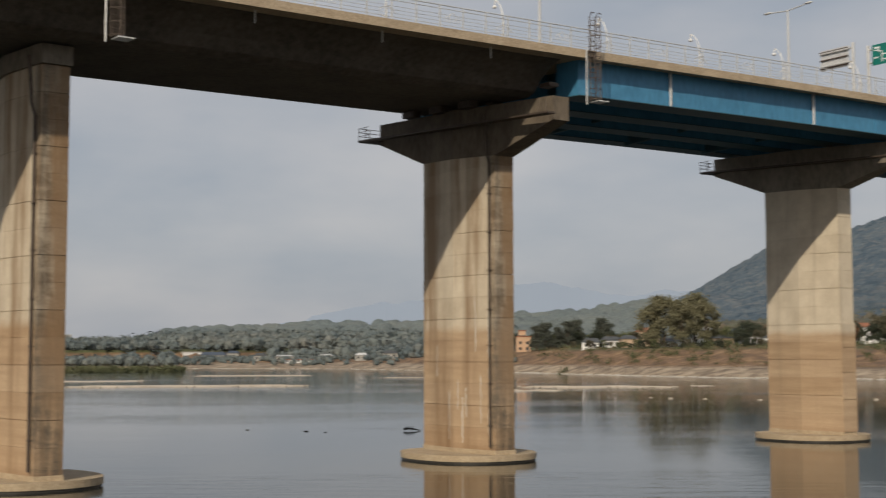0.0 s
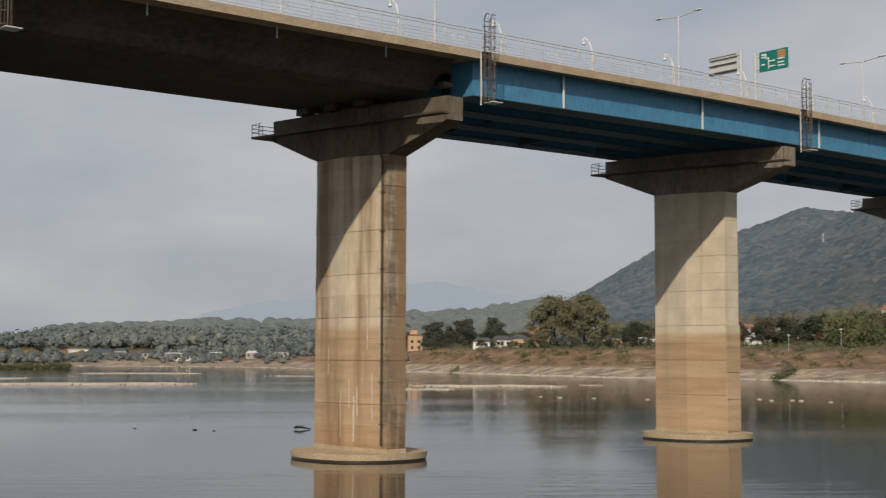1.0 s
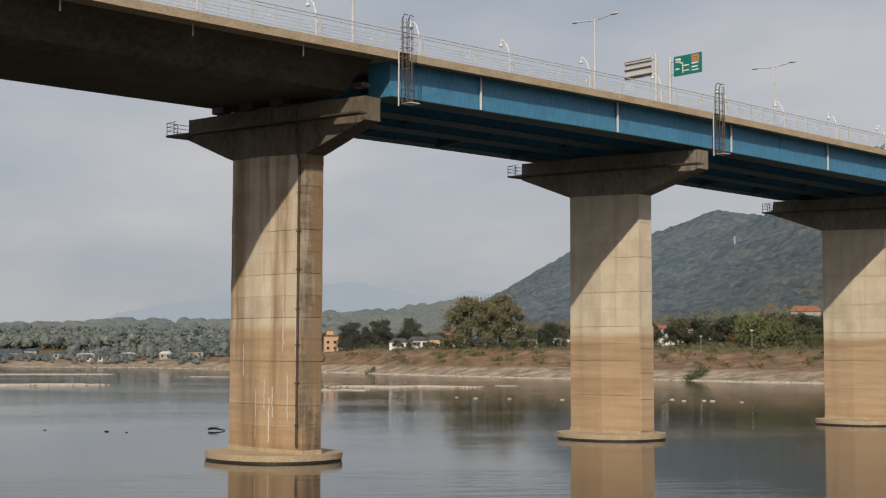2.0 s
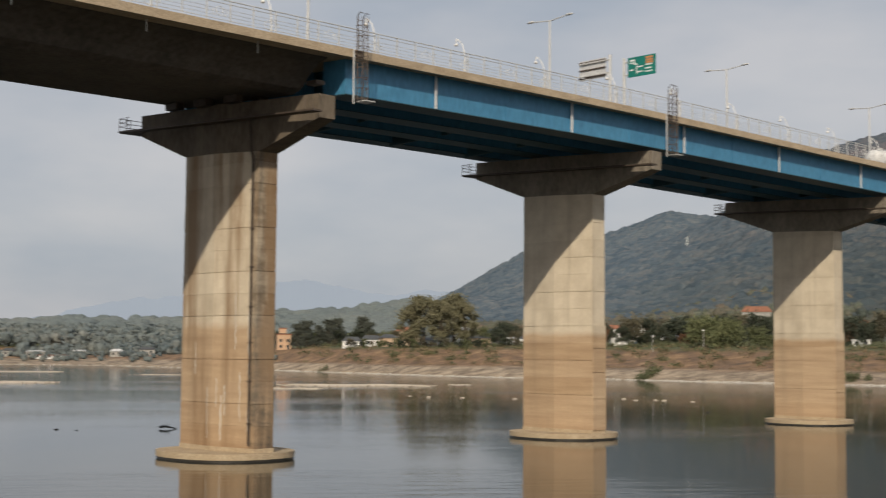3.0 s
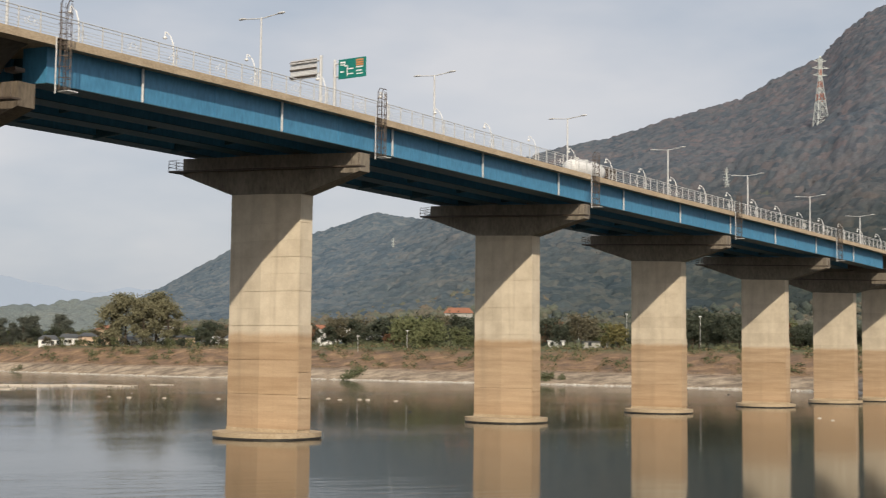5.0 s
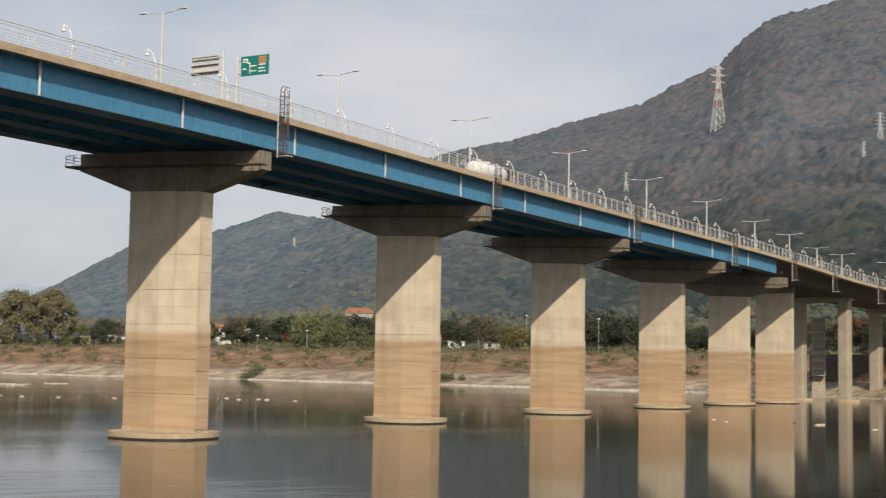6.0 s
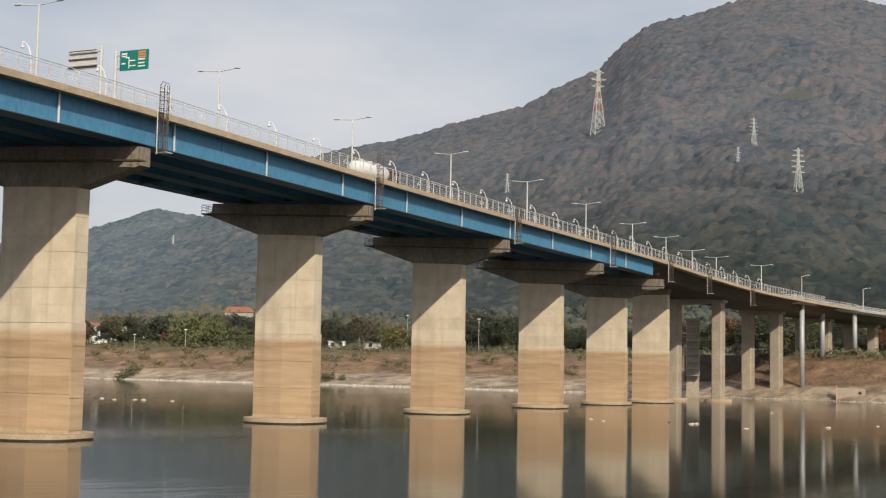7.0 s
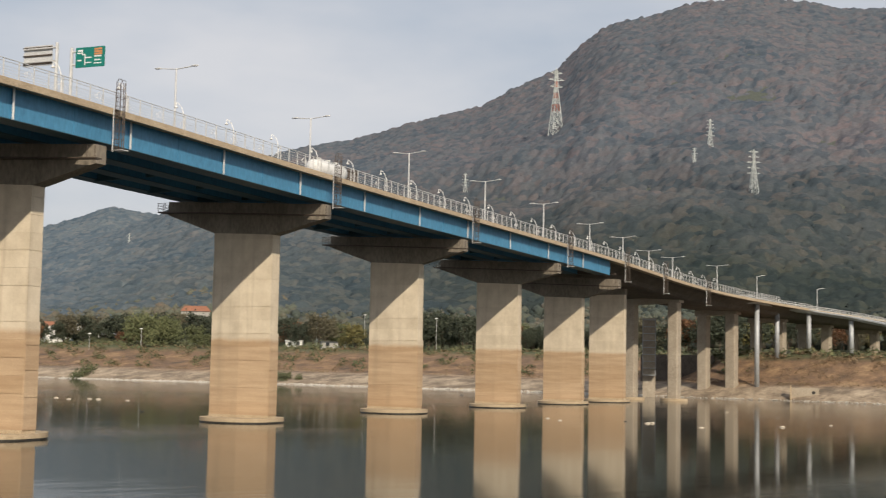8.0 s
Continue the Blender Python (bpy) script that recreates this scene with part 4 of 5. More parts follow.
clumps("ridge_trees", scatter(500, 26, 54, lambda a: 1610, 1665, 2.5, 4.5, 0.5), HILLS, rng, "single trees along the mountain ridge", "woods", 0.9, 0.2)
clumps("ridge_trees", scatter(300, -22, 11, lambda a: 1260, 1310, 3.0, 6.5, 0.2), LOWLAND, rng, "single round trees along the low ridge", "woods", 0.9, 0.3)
# dark leaf tones hold the cloud shade over the mountain's foot
SHADED_FOOT = leaf_material("shaded_foot_woods", ((0.035, 0.048, 0.042), (0.05, 0.064, 0.054), (0.068, 0.08, 0.062), (0.095, 0.095, 0.068), (0.12, 0.095, 0.07)), patch=0.02, island=0.6)
clumps("foothill_woods", scatter(2800, 11, 27, lambda a: shore(a) + 190, 775, 1.5, 3.4, 0.0), FOOTHILL, rng, "mixed autumn trees at the foot of the hills", "woods", 0.95, 0.3)
clumps("shaded_foot_woods", scatter(2400, 27, 54, lambda a: shore(a) + 190, 690, 1.4, 3.2, 0.0), SHADED_FOOT, rng, "trees and scrub at the mountain's foot, cloud shade in their dark green", "woods", 1.0, 0.3)
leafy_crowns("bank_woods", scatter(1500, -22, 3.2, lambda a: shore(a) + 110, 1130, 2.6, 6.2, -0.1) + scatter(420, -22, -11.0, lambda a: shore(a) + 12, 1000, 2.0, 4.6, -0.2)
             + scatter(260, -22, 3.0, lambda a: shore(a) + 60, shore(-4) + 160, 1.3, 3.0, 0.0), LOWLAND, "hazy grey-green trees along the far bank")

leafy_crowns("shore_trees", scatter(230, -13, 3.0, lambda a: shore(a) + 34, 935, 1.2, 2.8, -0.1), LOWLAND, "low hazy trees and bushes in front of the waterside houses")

# ---- dry brush on the bank, stones at the water's edge, gravel bars ----
BRUSH = leaf_material("dry_brush", ((0.12, 0.095, 0.062), (0.2, 0.145, 0.09), (0.27, 0.18, 0.11), (0.32, 0.225, 0.13), (0.17, 0.16, 0.085)), patch=0.05)
GREEN_BRUSH = leaf_material("green_brush", ((0.07, 0.085, 0.045), (0.11, 0.125, 0.06), (0.17, 0.155, 0.075)), patch=0.04)
RIPRAP = mottled("riprap_stone", (0.36, 0.33, 0.28), (0.68, 0.64, 0.58), 0.6, 0.9)
STONE = mottled("pale_stone", (0.38, 0.32, 0.25), (0.6, 0.53, 0.43), 0.6, 0.9)


def band(count, a0, a1, o0, o1, r0, r1, sink=0.2, gaps=-0.05):
    spots = []
    while len(spots) < count:
        a, o = rng.uniform(a0, a1), rng.uniform(o0, o1)
        if noise.noise(Vector((a * 1.7, o * 0.06, 1.0))) < gaps:
            continue
        r = rng.uniform(r0, r1)
        p = polar(a, shore(a) + o / float(np.interp(a, (42.5, 45), (1.0, 2.2))))
        spots.append((p.x, p.y, p.z + r * (0.5 - sink), r))
    return spots


tufts("dry_brush", band(11000, 4, 54, 24, 80, 0.2, 0.65) + band(2500, 1, 54, 60, 110, 0.5, 1.2), BRUSH, rng, "brown dry brush on the sloping river bank", "brush", 8, 0.6)
tufts("green_brush", band(1300, 4, 54, 72, 125, 0.7, 2.0) + band(1500, 4, 46, 34, 78, 0.5, 1.5, 0.2, 0.08), GREEN_BRUSH, rng, "green scrub along the top of the bank", "brush", 14, 0.7)
clumps("bank_stones", band(4200, 3, 42, -0.4, 1.6, 0.1, 0.32, 0.1, -2) + band(700, 42, 54, -0.4, 1.6, 0.08, 0.2, 0.1, -2) + band(600, -14, 4, -0.4, 1.6, 0.15, 0.45, 0.1, -2), RIPRAP, rng, "pale riprap stones at the water's edge", "stones", 0.7, 0.35)
bushes = []
for a, o, r in ((18.3, 2, 2.6), (18.45, 6, 2.6), (18.65, 11, 2.4), (18.85, 17, 2.0), (5.0, 3, 2.0), (26.5, 7, 2.6), (26.7, 11, 2.2), (27.2, 9, 1.6), (0.6, 4, 3.0), (1.4, 8, 3.0), (2.0, 14, 3.4), (2.6, 30, 4.0), (10.3, 44, 2.2), (8.0, 50, 2.0), (9.5, 56, 2.4)):
    for _ in range(60):
        p = polar(a + rng.uniform(-1, 1) * r * 0.1, shore(a) + o + rng.uniform(-r, r) * 0.8)
        bushes.append((p.x, p.y, p.z + abs(rng.normal(0, r * 0.45)), r * rng.uniform(0.2, 0.4)))
tufts("shore_scrub", bushes, GREEN_BRUSH, rng, "olive scrub hanging over the water's edge", "brush", 9, 0.9)


def gravel_bar(a0, a1, d, width, height, stones, seed):
    bar = thing("gravel_bar", "long low bar of pale river gravel just above the water", "gravel bar", group="gravel bars")
    k = 70
    bm, rows = bmesh.new(), []
    for i in range(k + 1):
        t = i / k
        a = a0 + (a1 - a0) * t
        w = width * math.sin(math.pi * min(max(t, 0.02), 0.98)) ** 0.5 * (0.7 + 0.5 * noise.noise(Vector((t * 9, seed, 0))))
        shift = 5 * noise.noise(Vector((t * 4, seed, 5)))
        rows.append([bm.verts.new(polar(a, d + shift + w * j / 2, -0.4 + (height + 0.4) * (1 - (j / 2) ** 2) * min(1.0, 6 * min(t, 1 - t) + 0.3))) for j in (-2, -1, 0, 1, 2)])
    for one, two in zip(rows, rows[1:]):
        for j in range(4):
            bm.faces.new((one[j], one[j + 1], two[j + 1], two[j]))
    part("gravel", bm, STONE, bar)
    spots = []
    for _ in range(stones):
        t = rng.uniform(0.02, 0.98)
        p = polar(a0 + (a1 - a0) * t, d + 5 * noise.noise(Vector((t * 4, seed, 5))) + rng.uniform(-0.5, 0.5) * width, height * 0.4)
        spots.append((p.x, p.y, p.z, rng.uniform(0.12, 0.35)))
    ob = clumps("loose_stones", spots, STONE, rng, "", "", 0.7, 0.35, "stuff")
    ob.parent = bar


for j, bar in enumerate(((-15.8, -5.4, 372, 5, 0.5, 260), (-10.6, -5.2, 560, 9, 0.35, 60), (3.0, 9.9, 350, 4, 0.45, 200), (2.4, 5.0, 318, 3, 0.25, 40), (-15.8, -12.2, 455, 7, 0.3, 40),
                         (10.2, 11.2, 366, 2, 0.2, 30), (-3.0, 3.0, 500, 4, 0.15, 60), (-1.0, 2.4, 400, 3, 0.15, 50))):
    gravel_bar(*bar, j)
isle = []
for _ in range(420):
    a = rng.uniform(-15.8, -10.7)
    p = polar(a, rng.uniform(690, 730), 0)
    isle.append((p.x, p.y, rng.uniform(0.2, 2.2), rng.uniform(0.8, 1.8)))
tufts("reed_island", isle + isle, GREEN_BRUSH, rng, "flat island overgrown with olive and brown reeds", "reeds", 16, 0.8)


def stone_shape(a, d, r, pale=True):
    bm = bmesh.new()
    r *= 0.6
    bmesh.ops.create_icosphere(bm, subdivisions=2, radius=r)
    for v in bm.verts:
        v.co *= 1 + 0.35 * noise.noise(v.co * 1.7 + Vector((a, d, 0)))
        v.co.z *= 0.55
        v.co.x *= 1.5
    ob = part("stone_shape", bm, STONE if pale else WET, None, smooth=True)
    ob.location = polar(a, d, r * 0.1)
    tagged(ob, "pale stone shape on the river, for stones and white birds" if pale else "dark wet stone just breaking the river surface", "stone", "stones in the river")


# pale spots on the water, rocks and white birds alike, all shaped as stones
for a, d, r in ((41.7, 195, 0.55), (41.9, 196, 0.45), (47.1, 195, 0.5), (17.5, 262, 0.5), (18.0, 256, 0.55), (18.8, 258, 0.5), (19.15, 256, 0.6), (20.3, 252, 0.45), (13.0, 256, 0.5), (37.6, 204, 0.4),
                (38.1, 198, 0.35), (43.9, 186, 0.5), (49.0, 205, 0.35), (15.8, 250, 0.4), (9.4, 262, 0.5), (10.8, 260, 0.5), (8.6, 268, 0.4), (34.0, 330, 0.5), (44.9, 250, 0.4)):
    stone_shape(a, d, r)
for a, d, r in ((-5.7, 152, 0.3), (-8.1, 156, 0.22), (20.9, 205, 0.4), (40.8, 200, 0.3), (-4.9, 150, 0.2)):
    stone_shape(a, d, r, False)
drift = thing("drift_branch", "dark branch stuck in the river", "driftwood", polar(-1.3, 152, 0.1))
part("stem", tube(bmesh.new(), [(-0.9, 0, 0.1), (-0.3, 0.2, 0.16), (0.4, 0, 0.06), (0.9, 0.1, -0.05)], 0.13, 6, 0.06), WET, drift)
for k in range(4):
    part("twig", tube(bmesh.new(), [(-0.6 + 0.2 * k, 0.1, 0.1), (-0.7 + 0.25 * k, 0.2, 0.25), (-0.6 + 0.25 * k, 0.1, 0.4)], 0.07, 5, 0.03), WET, drift)

# ---- trees on the bank ----
BARK = mottled("bark", (0.05, 0.038, 0.028), (0.11, 0.085, 0.06), 2.0, 0.95)


def make_tree(name, label, mat, height, spread, lean_low, seed, tufts, weep=0.0, leaf=0.55):
    """A tapered trunk with limbs, and a crown of loose leaf tufts round the limb ends."""
    rnd = random.Random(seed)
    tree = thing(name, label, "tree", (0, 0, -500))
    bm = tube(bmesh.new(), [(0, 0, -0.5), (0.1, 0, height * 0.3), (rnd.uniform(-0.4, 0.4), rnd.uniform(-0.4, 0.4), height * 0.75)], height * 0.028, 7, height * 0.008)
    ends = []
    for k in range(11):
        z = height * (lean_low + (0.8 - lean_low) * k / 10)
        t = k * 2.4 + rnd.uniform(-0.4, 0.4)
        reach = spread * (0.95 - 0.5 * abs(k / 10 - 0.35)) * rnd.uniform(0.6, 1.0)
        tip = Vector((reach * math.cos(t), reach * math.sin(t), z + height * rnd.uniform(0.08, 0.2)))
        tube(bm, [(0, 0, z), tuple(tip * 0.5 + Vector((0, 0, z * 0.5 + 0.1))), tuple(tip)], height * 0.011, 5, height * 0.003)
        ends.append(tip)
    ends.append(Vector((0, 0, height * 0.88)))
    part("trunk", bm, BARK, tree)
    verts, faces = [], []
    for _ in range(tufts):
        e = rnd.choice(ends)
        off = Vector((rnd.gauss(0, 1), rnd.gauss(0, 1), rnd.gauss(0, 0.8))) * max(spread * 0.2, height * 0.065)
        c = e + off - Vector((0, 0, weep * rnd.random() * height * 0.45))
        c.z = max(c.z, height * 0.06)
        for _ in range(4):
            q = [c + Vector((rnd.uniform(-1, 1), rnd.uniform(-1, 1), rnd.uniform(-1, 1) * (1.6 if weep else 0.9))) * leaf for _ in range(3)]
            faces.append((len(verts), len(verts) + 1, len(verts) + 2))
            verts.extend(q)
    me = bpy.data.meshes.new("crown")
    me.from_pydata([v[:] for v in verts], [], faces)
    me.materials.append(mat)
    new("crown", me).parent = tree
    return tree


def crown_material(name, tones):
    m = leaf_material(name, tones, 0.8, 0.05, 0.75)
    b = m.node_tree.nodes["Principled BSDF"]
    b.inputs["Specular IOR Level"].default_value = 0.2
    return m


DARK_LEAF = crown_material("dark_leaves", ((0.045, 0.057, 0.044), (0.065, 0.078, 0.054), (0.095, 0.1, 0.066)))
OLIVE_LEAF = crown_material("olive_leaves", ((0.09, 0.11, 0.055), (0.14, 0.155, 0.075), (0.19, 0.195, 0.1)))
RUST_LEAF = crown_material("rust_leaves", ((0.11, 0.055, 0.035), (0.16, 0.08, 0.045), (0.19, 0.12, 0.06)))
GOLD_LEAF = crown_material("gold_leaves", ((0.14, 0.125, 0.05), (0.19, 0.17, 0.07), (0.22, 0.2, 0.09)))
BROWN_LEAF = crown_material("brown_leaves", ((0.09, 0.085, 0.058), (0.13, 0.118, 0.078), (0.165, 0.145, 0.095)))
FEATHER_LEAF = crown_material("poplar_leaves", ((0.07, 0.08, 0.07), (0.1, 0.11, 0.09), (0.14, 0.145, 0.11)))
GROVE_LEAF = crown_material("grove_leaves", ((0.14, 0.14, 0.085), (0.2, 0.19, 0.115), (0.26, 0.235, 0.145)))

PROTO = {
    "dark": (make_tree("dark_tree", "dark green round-crowned tree at the top of the bank", DARK_LEAF, 11, 5.2, 0.25, 1, 900, 0.0, 0.42), 11),
    "dark2": (make_tree("dark_tree", "dense dark tree in the belt behind the bank", DARK_LEAF, 10, 4.6, 0.15, 2, 900, 0.0, 0.42), 10),
    "brown": (make_tree("autumn_tree", "brownish green autumn tree behind the bank", BROWN_LEAF, 11, 5.0, 0.22, 3, 850, 0.0, 0.42), 11),
    "rust": (make_tree("autumn_tree", "rust-red autumn tree behind the bank", RUST_LEAF, 8.5, 4.4, 0.2, 4, 700, 0.0, 0.4), 8.5),
    "olive": (make_tree("olive_tree", "olive green leafy tree near the bank", OLIVE_LEAF, 9, 4.6, 0.18, 5, 800, 0.0, 0.4), 9),
    "willow": (make_tree("willow_tree", "broad pale green willow on the river bank", OLIVE_LEAF, 12, 6.4, 0.3, 6, 1700, 0.8, 0.4), 12),
    "gold": (make_tree("yellow_tree", "yellow-green bushy tree on the bank", GOLD_LEAF, 8, 3.6, 0.12, 7, 800, 0.0, 0.38), 8),
    "poplar": (make_tree("poplar_tree", "tall grey-green feathery poplar", FEATHER_LEAF, 15, 3.0, 0.06, 8, 1400, 0.0, 0.45), 15),
    "grove": (make_tree("grove_tree", "tall brown-green grove tree with a high crown", GROVE_LEAF, 23, 6.6, 0.14, 9, 3000, 0.0, 0.5), 23),
}
used = set()


def plant(kind, a, d, h, turn=0.0):
    tree, own = PROTO[kind]
    k = h / own
    p = polar(a, d)
    m = pose(p.x, p.y, p.z, 0, 0, turn)
    if kind not in used:
        used.add(kind)
        tree.matrix_world = m @ Matrix.Diagonal((k, k, k, 1))
        return
    t = copy_thing(tree, m)
    t.scale = (k * random.uniform(0.9, 1.12), k * random.uniform(0.9, 1.12), k)
    if kind in ("dark", "dark2"):
        tagged(t, group="dark tree belt")


plant("willow", 20.8, 520, 12.5, 10)
plant("willow", 21.7, 526, 11, 120)
plant("olive", 22.9, 512, 7.5, 60)
plant("olive", 23.3, 508, 5.0, 200)
plant("gold", 29.5, 486, 8.5)
plant("gold", 29.0, 492, 4.5, 70)
for a, h in ((8.6, 19), (9.2, 22.5), (9.9, 20), (10.4, 23), (10.9, 19)):
    plant("grove", a, 605 + random.uniform(-12, 12), h, random.uniform(0, 360))
for a, h in ((3.9, 13), (4.3, 14), (4.8, 11), (5.2, 13.5), (5.6, 14), (6.6, 15), (6.9, 12)):
    plant("poplar", a, 690 + random.uniform(-15, 15), h, random.uniform(0, 360))
for k in range(125):
    a = 12.2 + 34 * (k + random.uniform(-0.4, 0.4)) / 125
    kind = random.choices(("dark", "dark2", "brown", "rust", "olive"), (4, 4, 4, 1.6, 1.2))[0]
    plant(kind, a, shore(a) + random.uniform(125, 195), random.uniform(5.5, 13.5), random.uniform(0, 360))
for k in range(26):
    a = 45.5 + 8 * k / 26
    plant(random.choice(("dark", "brown", "rust", "olive", "gold")), a, random.uniform(480, 560), random.uniform(6, 11), random.uniform(0, 360))
for k in range(30):
    a = 5.4 + 8 * (k + random.uniform(-0.4, 0.4)) / 30
    plant(random.choice(("dark2", "olive", "dark2", "brown")), a, shore(a) + random.uniform(72, 88), random.uniform(2.0, 4.2), random.uniform(0, 360))
for k in range(30):
    a = random.uniform(2.8, 12.5)
    plant(random.choice(("dark2", "brown", "olive", "dark")), a, random.uniform(max(610, shore(a) + 95), 720), random.uniform(5, 8.5), random.uniform(0, 360))
for a, o, h in ((30.8, 120, 12), (31.4, 130, 10), (32.0, 125, 13), (32.6, 120, 12), (33.2, 128, 14), (34.0, 120, 12), (35.5, 125, 11), (24.2, 130, 9), (25.0, 140, 8), (16.3, 110, 5), (13.6, 95, 4)):
    plant(random.choice(("dark", "dark2")), a, shore(a) + o, h, random.uniform(0, 360))

# ---- houses, pylons, posts ----
ROOFS = {"red": mottled("red_roof", (0.24, 0.1, 0.06), (0.34, 0.15, 0.085), 0.6, 0.85), "dark": mottled("dark_roof", (0.05, 0.055, 0.06), (0.1, 0.105, 0.11), 0.6, 0.8),
         "blue": mottled("blue_roof", (0.05, 0.07, 0.1), (0.09, 0.11, 0.15), 0.6, 0.7), "pale": mottled("pale_roof", (0.5, 0.5, 0.5), (0.66, 0.66, 0.65), 0.6, 0.7)}
WALLS = {"white": WHITE, "orange": mottled("orange_wall", (0.5, 0.33, 0.21), (0.62, 0.42, 0.28), 0.5, 0.9), "peach": mottled("peach_wall", (0.5, 0.36, 0.25), (0.62, 0.46, 0.33), 0.5, 0.9),
         "grey": mottled("grey_wall", (0.3, 0.29, 0.27), (0.42, 0.41, 0.38), 0.5, 0.9)}


def house(a, d, w, depth, h, roof, wall, pitch, turn, label, lift=0.0):
    p = polar(a, d)
    b = thing("house", label, "house", (p.x, p.y, p.z + lift), turn - a, "houses behind the bank")
    part("wall", box(bmesh.new(), (0, 0, h / 2 - 1.5), (w, depth, h + 3)), WALLS[wall], b)
    bm = bmesh.new()
    if pitch > 0:
        o = 0.5
        lo = [bm.verts.new(v) for v in ((-w / 2 - o, -depth / 2 - o, h), (w / 2 + o, -depth / 2 - o, h), (w / 2 + o, depth / 2 + o, h), (-w / 2 - o, depth / 2 + o, h))]
        hi = [bm.verts.new(v) for v in ((-w / 2 + depth * 0.2, 0, h + pitch), (w / 2 - depth * 0.2, 0, h + pitch))]
        bm.faces.new((lo[0], lo[1], hi[1], hi[0]))
        bm.faces.new((lo[2], lo[3], hi[0], hi[1]))
        bm.faces.new((lo[1], lo[2], hi[1]))
        bm.faces.new((lo[3], lo[0], hi[0]))
        bm.faces.new(lo[::-1])
    else:
        box(bm, (0, 0, h + 0.2), (w + 0.6, depth + 0.6, 0.4))
    part("roof", bm, ROOFS[roof], b)
    floors = max(1, int(h / 3))
    for f in range(floors):
        k = max(2, int(w / 3.2))
        for i in range(k):
            x = -w / 2 + w * (i + 0.5) / k
            win = part("window", box(bmesh.new(), (x, -depth / 2 - 0.02, 1.6 + 3 * f), (1.3, 0.06, 1.3)), GLASS_DARK, b)
            part("sill", box(bmesh.new(), (x, -depth / 2 - 0.1, 0.9 + 3 * f), (1.5, 0.2, 0.1)), WALLS["grey"], win)
    part("door", box(bmesh.new(), (w * 0.3, -depth / 2 - 0.03, 1.0), (1.0, 0.08, 2.0)), ROOFS["dark"], b)


house(3.35, 700, 7, 7, 7.5, "red", "orange", 0, 5, "orange rendered two-storey house with a flat roof")
house(3.3, 703, 3.4, 4, 10.5, "red", "orange", 0, 5, "orange stair tower of a house")
house(-10.4, 950, 12, 8, 5.5, "pale", "white", 0, 12, "plain white flat-roofed building among trees")
house(-9.5, 945, 17, 9, 3.4, "blue", "grey", 2.2, -8, "pavilion with a dark blue roof over grey walls")
house(-8.7, 950, 8, 7, 4.6, "blue", "grey", 1.6, -8, "grey lodge with a dark blue roof")
house(-6.6, 895, 11, 7, 3.2, "pale", "grey", 0.8, 4, "low pale grey shed near the water")
house(-5.9, 882, 22, 5, 2.0, "red", "white", 0, 2, "long low white and orange store on the bank")
house(-4.9, 885, 8, 6, 3.5, "pale", "grey", 1.0, 2, "small grey shed with a pale roof")
house(0.2, 800, 14, 5, 2.6, "pale", "white", 0.5, 2, "long white greenhouse on the bank")
house(6.2, 640, 8, 7, 2.8, "dark", "white", 2.0, -10, "white cottage with a dark roof")
house(7.0, 650, 9, 7, 3.0, "dark", "white", 2.0, 8, "white house with a dark hipped roof", 0.5)
house(7.7, 645, 7, 8, 4.2, "dark", "peach", 1.8, 15, "peach-coloured house with a pale roof")
house(8.5, 668, 11, 8, 6.5, "red", "peach", 2.2, -5, "two-storey house with a tiled red roof", 1.0)
house(9.6, 640, 12, 7, 2.8, "dark", "white", 1.5, 5, "low white house under tall trees")
house(10.75, 642, 9, 7, 6.0, "pale", "white", 1.5, -12, "white two-storey house beside the grove", 1.0)
house(11.5, 636, 10, 7, 3.6, "dark", "peach", 1.4, 6, "low house with a dark roof and pale front")
house(12.9, 640, 6, 6, 3.5, "pale", "white", 1.0, 0, "small white house in the scrub")
house(17.2, 640, 9, 7, 5, "red", "white", 2.0, 10, "white house with a red roof at the foot of the hill", 3.0)
house(18.2, 650, 12, 7, 5, "pale", "white", 1.6, -6, "pale house at the foot of the hill", 4.0)
house(22.9, 640, 13, 8, 5.0, "red", "grey", 2.6, 0, "house with an orange tiled roof above the trees", 3.4)
house(23.75, 640, 3.2, 4, 9.0, "pale", "white", 0, 0, "white tower house above the trees", 3.4)
house(27.0, 545, 6.5, 4, 2.6, "pale", "white", 0, -8, "small white cabin on the grassy terrace")
house(28.6, 500, 9, 3, 2.2, "dark", "grey", 0, 10, "low grey concrete shelter on the bank")


house(-15.35, 1900, 11, 11, 24, "pale", "grey", 0, 0, "distant grey apartment tower in haze")
house(-15.05, 1960, 9, 11, 20, "pale", "grey", 0, 0, "distant lower apartment tower in haze")
for a, d, w, roof, wall in ((-13.2, 930, 8, "dark", "grey"), (-12.4, 960, 7, "pale", "grey"), (-7.6, 905, 7, "dark", "grey"), (-3.4, 870, 7, "pale", "grey"), (-2.2, 850, 9, "dark", "grey"), (1.4, 770, 8, "dark", "grey"), (4.6, 720, 7, "dark", "peach"), (13.6, 610, 8, "dark", "white"), (15.1, 600, 7, "red", "grey"), (19.4, 640, 8, "pale", "white")):
    house(a, d, w, 6, 3.0, roof, wall, 1.6, a * 7 % 30 - 15, "small house half hidden among the trees", 0.5)


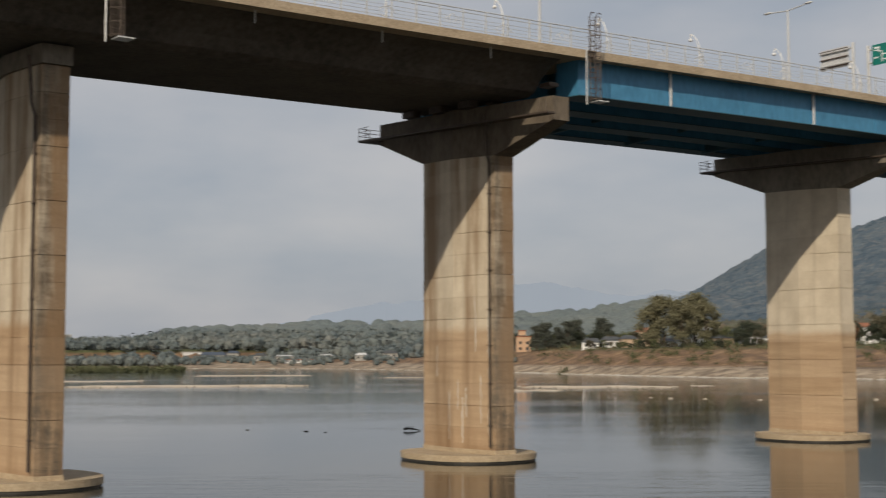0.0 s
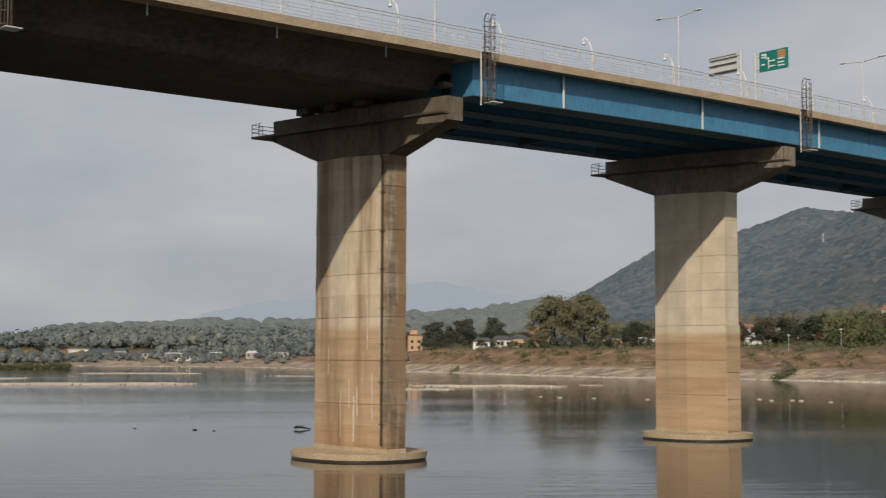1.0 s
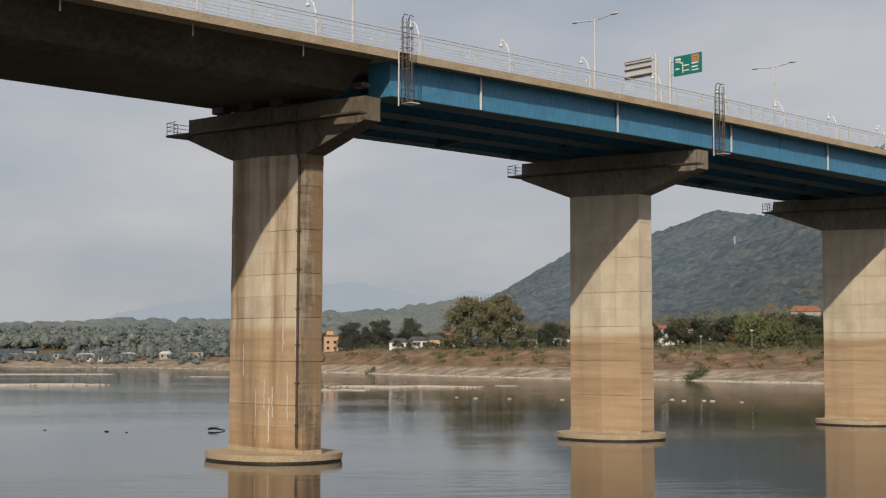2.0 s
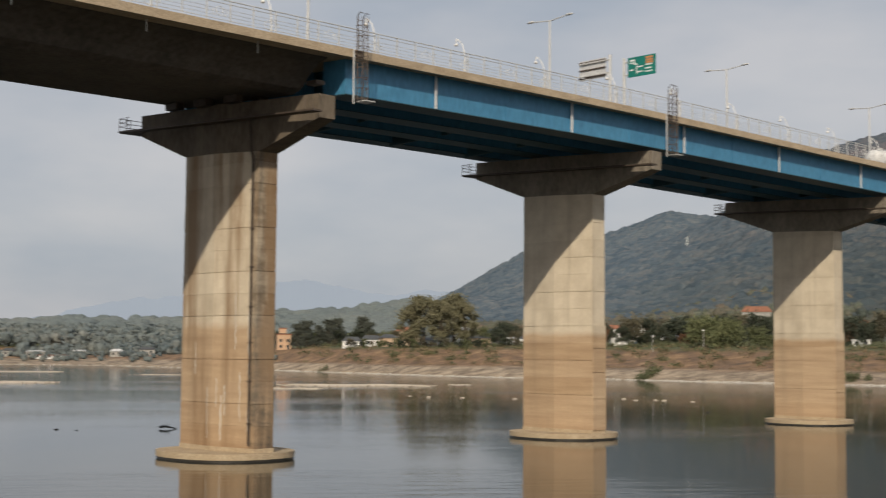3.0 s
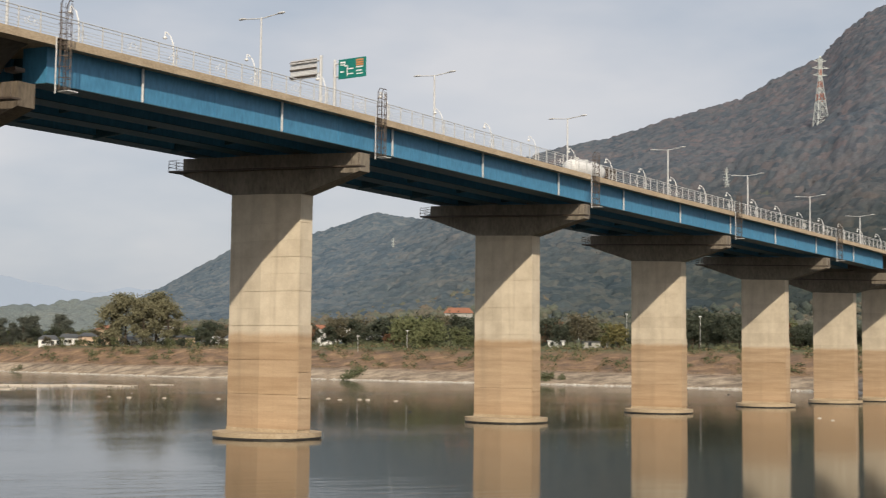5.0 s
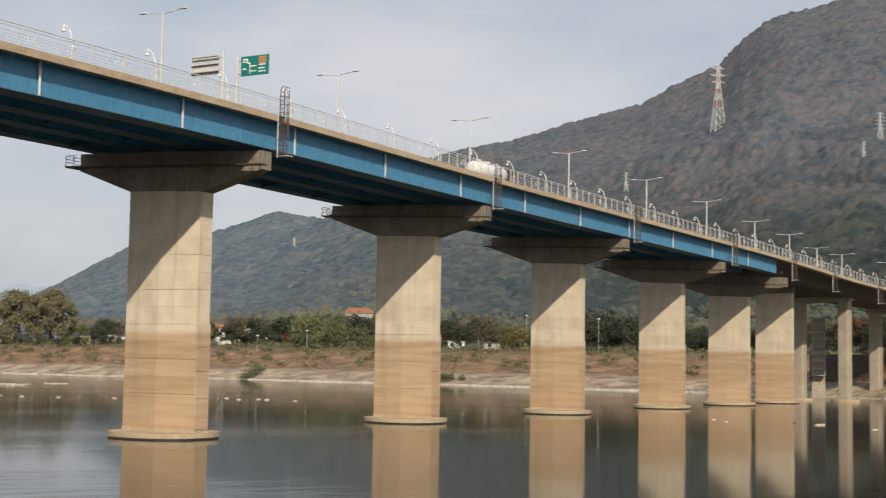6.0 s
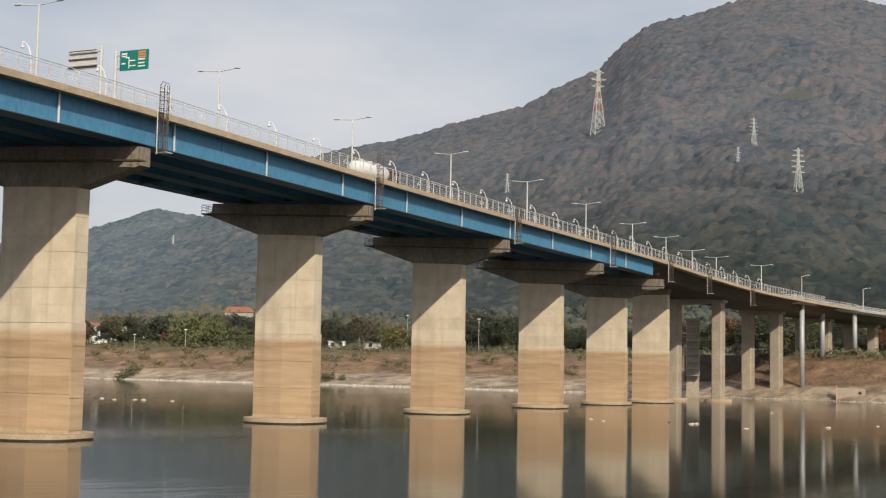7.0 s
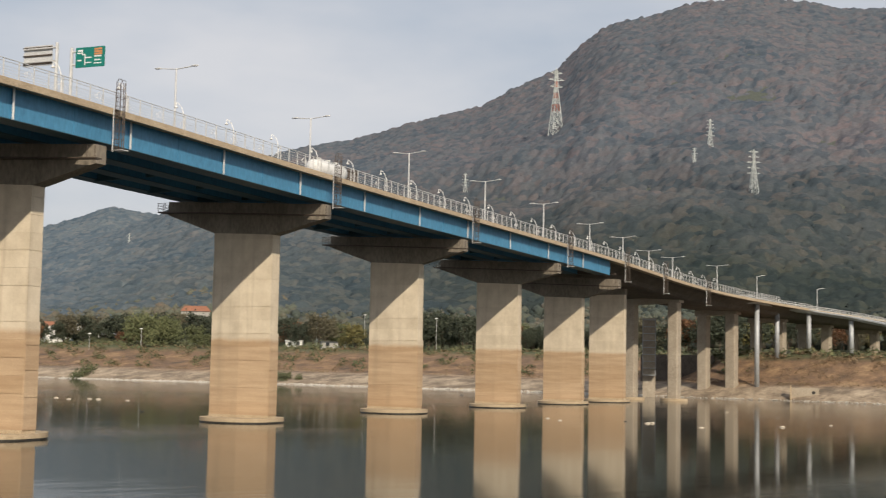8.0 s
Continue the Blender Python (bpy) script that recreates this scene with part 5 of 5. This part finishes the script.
def pylon(a, low, high, red):
    """A lattice tower on the slope, from slope low to slope high as seen from the eye."""
    d = on_slope(a, low)
    h = (high - low) * d
    p = polar(a, d)
    t = thing("power_pylon", "red and white lattice power pylon on the hillside" if red else "white lattice power pylon on the hillside", "pylon", p, -a + 25, "power pylons")
    base, waist = h * 0.085, h * 0.018
    half = lambda z: base + (waist - base) * min(1, z / (h * 0.72)) if z < h * 0.72 else waist
    r = h * 0.0034
    levels = [0, 0.13, 0.25, 0.36, 0.46, 0.55, 0.63, 0.72, 0.8, 0.88, 0.95]
    for sx, sy in ((-1, -1), (1, -1), (1, 1), (-1, 1)):
        part("leg", tube(bmesh.new(), [(sx * half(h * q), sy * half(h * q), h * q - (4 if q == 0 else 0)) for q in levels] + [(0, 0, h)], r * 1.5, 4), PYLON_PAINT, t)
    for q0, q1 in zip(levels, levels[1:]):
        a0, a1, z0, z1 = half(h * q0), half(h * q1), h * q0, h * q1
        brace = bmesh.new()
        for k in range(4):
            c0, c1 = ((-1, -1), (1, -1), (1, 1), (-1, 1))[k], ((1, -1), (1, 1), (-1, 1), (-1, -1))[k]
            tube(brace, [(c0[0] * a0, c0[1] * a0, z0), (c1[0] * a1, c1[1] * a1, z1)], r * 0.9, 4)
            tube(brace, [(c1[0] * a0, c1[1] * a0, z0), (c0[0] * a1, c0[1] * a1, z1)], r * 0.9, 4)
            tube(brace, [(c0[0] * a1, c0[1] * a1, z1), (c1[0] * a1, c1[1] * a1, z1)], r * 0.9, 4)
        part("bracing", brace, RED_PAINT if red and q0 > 0.35 and int(q0 * 10) % 2 else PYLON_PAINT, t)
    for q, w in (((0.72, 0.1), (0.82, 0.12), (0.92, 0.09)) if red else ((0.5, 0.14), (0.61, 0.13), (0.72, 0.15), (0.83, 0.12), (0.93, 0.1))):
        arm = bmesh.new()
        for k in (-1, 1):
            tube(arm, [(k * waist, -waist, h * q), (k * h * w, 0, h * q + h * 0.008)], r, 4)
            tube(arm, [(k * waist, waist, h * q), (k * h * w, 0, h * q + h * 0.008)], r, 4)
            tube(arm, [(k * waist, 0, h * q + h * 0.035), (k * h * w, 0, h * q + h * 0.008)], r, 4)
        part("cross_arm", arm, PYLON_PAINT, t)


PYLON_PAINT = mottled("pale_pylon_paint", (0.5, 0.54, 0.52), (0.66, 0.69, 0.67), 1.0, 0.6)
RED_PAINT = mottled("red_paint", (0.42, 0.14, 0.09), (0.52, 0.2, 0.13), 1.0, 0.6)
pylon(37.78, 0.165, 0.2162, True)
for a, low, high in ((44.2, 0.153, 0.1774), (43.56, 0.14, 0.1564), (45.97, 0.119, 0.1553), (34.0, 0.1185, 0.1374), (20.12, 0.075, 0.0858), (15.9, 0.083, 0.095)):
    pylon(a, low, high, False)


def post_lamp(a, d, h):
    p = polar(a, d)
    t = thing("park_lamp", "slim white park lamp on the bank", "street lamp", p, -a, "park lamps")
    part("pole", tube(bmesh.new(), [(0, 0, -0.3), (0, 0, h)], 0.07, 6), GALV, t)
    part("lamp_head", box(bmesh.new(), (0, 0, h), (1.1, 0.3, 0.25)), WHITE, t)


for a, o, h in ((20.75, 72, 7), (18.7, 66, 6), (35.0, 85, 6), (32.9, 100, 12), (14.5, 80, 5), (29.9, 150, 14), (27.9, 150, 13), (25.5, 150, 13)):
    post_lamp(a, shore(a) + o, h)

# dark wall added to stand for a shaded void, and an open stair, behind the twin columns
p = polar(42.9, 384, 2.0)
tagged(part("added_dark_wall", box(bmesh.new(), (0, 0, 4.2), (20.0, 1.2, 9.5), pose(p.x, p.y, p.z, 0, 0, -43)), SHADE_CONCRETE), "dark wall added for the shaded void under the bridge", "wall", kind="structure")
p = polar(41.75, 352, 1.0)
stair = thing("stair_tower", "open grey stair tower with blue-grey rails beside a bridge pier", "stair tower", p, -42)
for k in (-1.6, 1.6):
    for q in (-1.2, 1.2):
        part("post", box(bmesh.new(), (k, q, 11.7), (0.14, 0.14, 14.6)), RAMP_STEEL, stair)
part("back_panel", box(bmesh.new(), (0, 1.4, 9.0), (3.2, 0.3, 20.0)), LAND_CONCRETE, stair)
for k in range(9):
    part("landing", box(bmesh.new(), (0, 0.05, 4.5 + 1.75 * k), (3.3, 2.5, 0.14)), RAMP_STEEL, stair)

# concrete outfall at the water's edge
p = polar(48.0, 345)
outfall = thing("outfall", "low concrete outfall wall with a dark disc for its pipe hole", "outfall", (p.x, p.y, 0.2), -48)
part("wall", box(bmesh.new(), (0, 0.6, 1.3), (6.6, 0.6, 3.4)), LAND_CONCRETE, outfall)
part("wing", box(bmesh.new(), (-3.4, 0.0, 1.6), (0.3, 2.6, 4.0)), FOOTING, outfall)
# near-black disc on the wall face stands for the shaded hole
part("dark_pipe_disc", tube(bmesh.new(), [(2.0, 0.3, 1.9), (2.0, 0.25, 1.9)], 0.42, 14), WET, outfall)
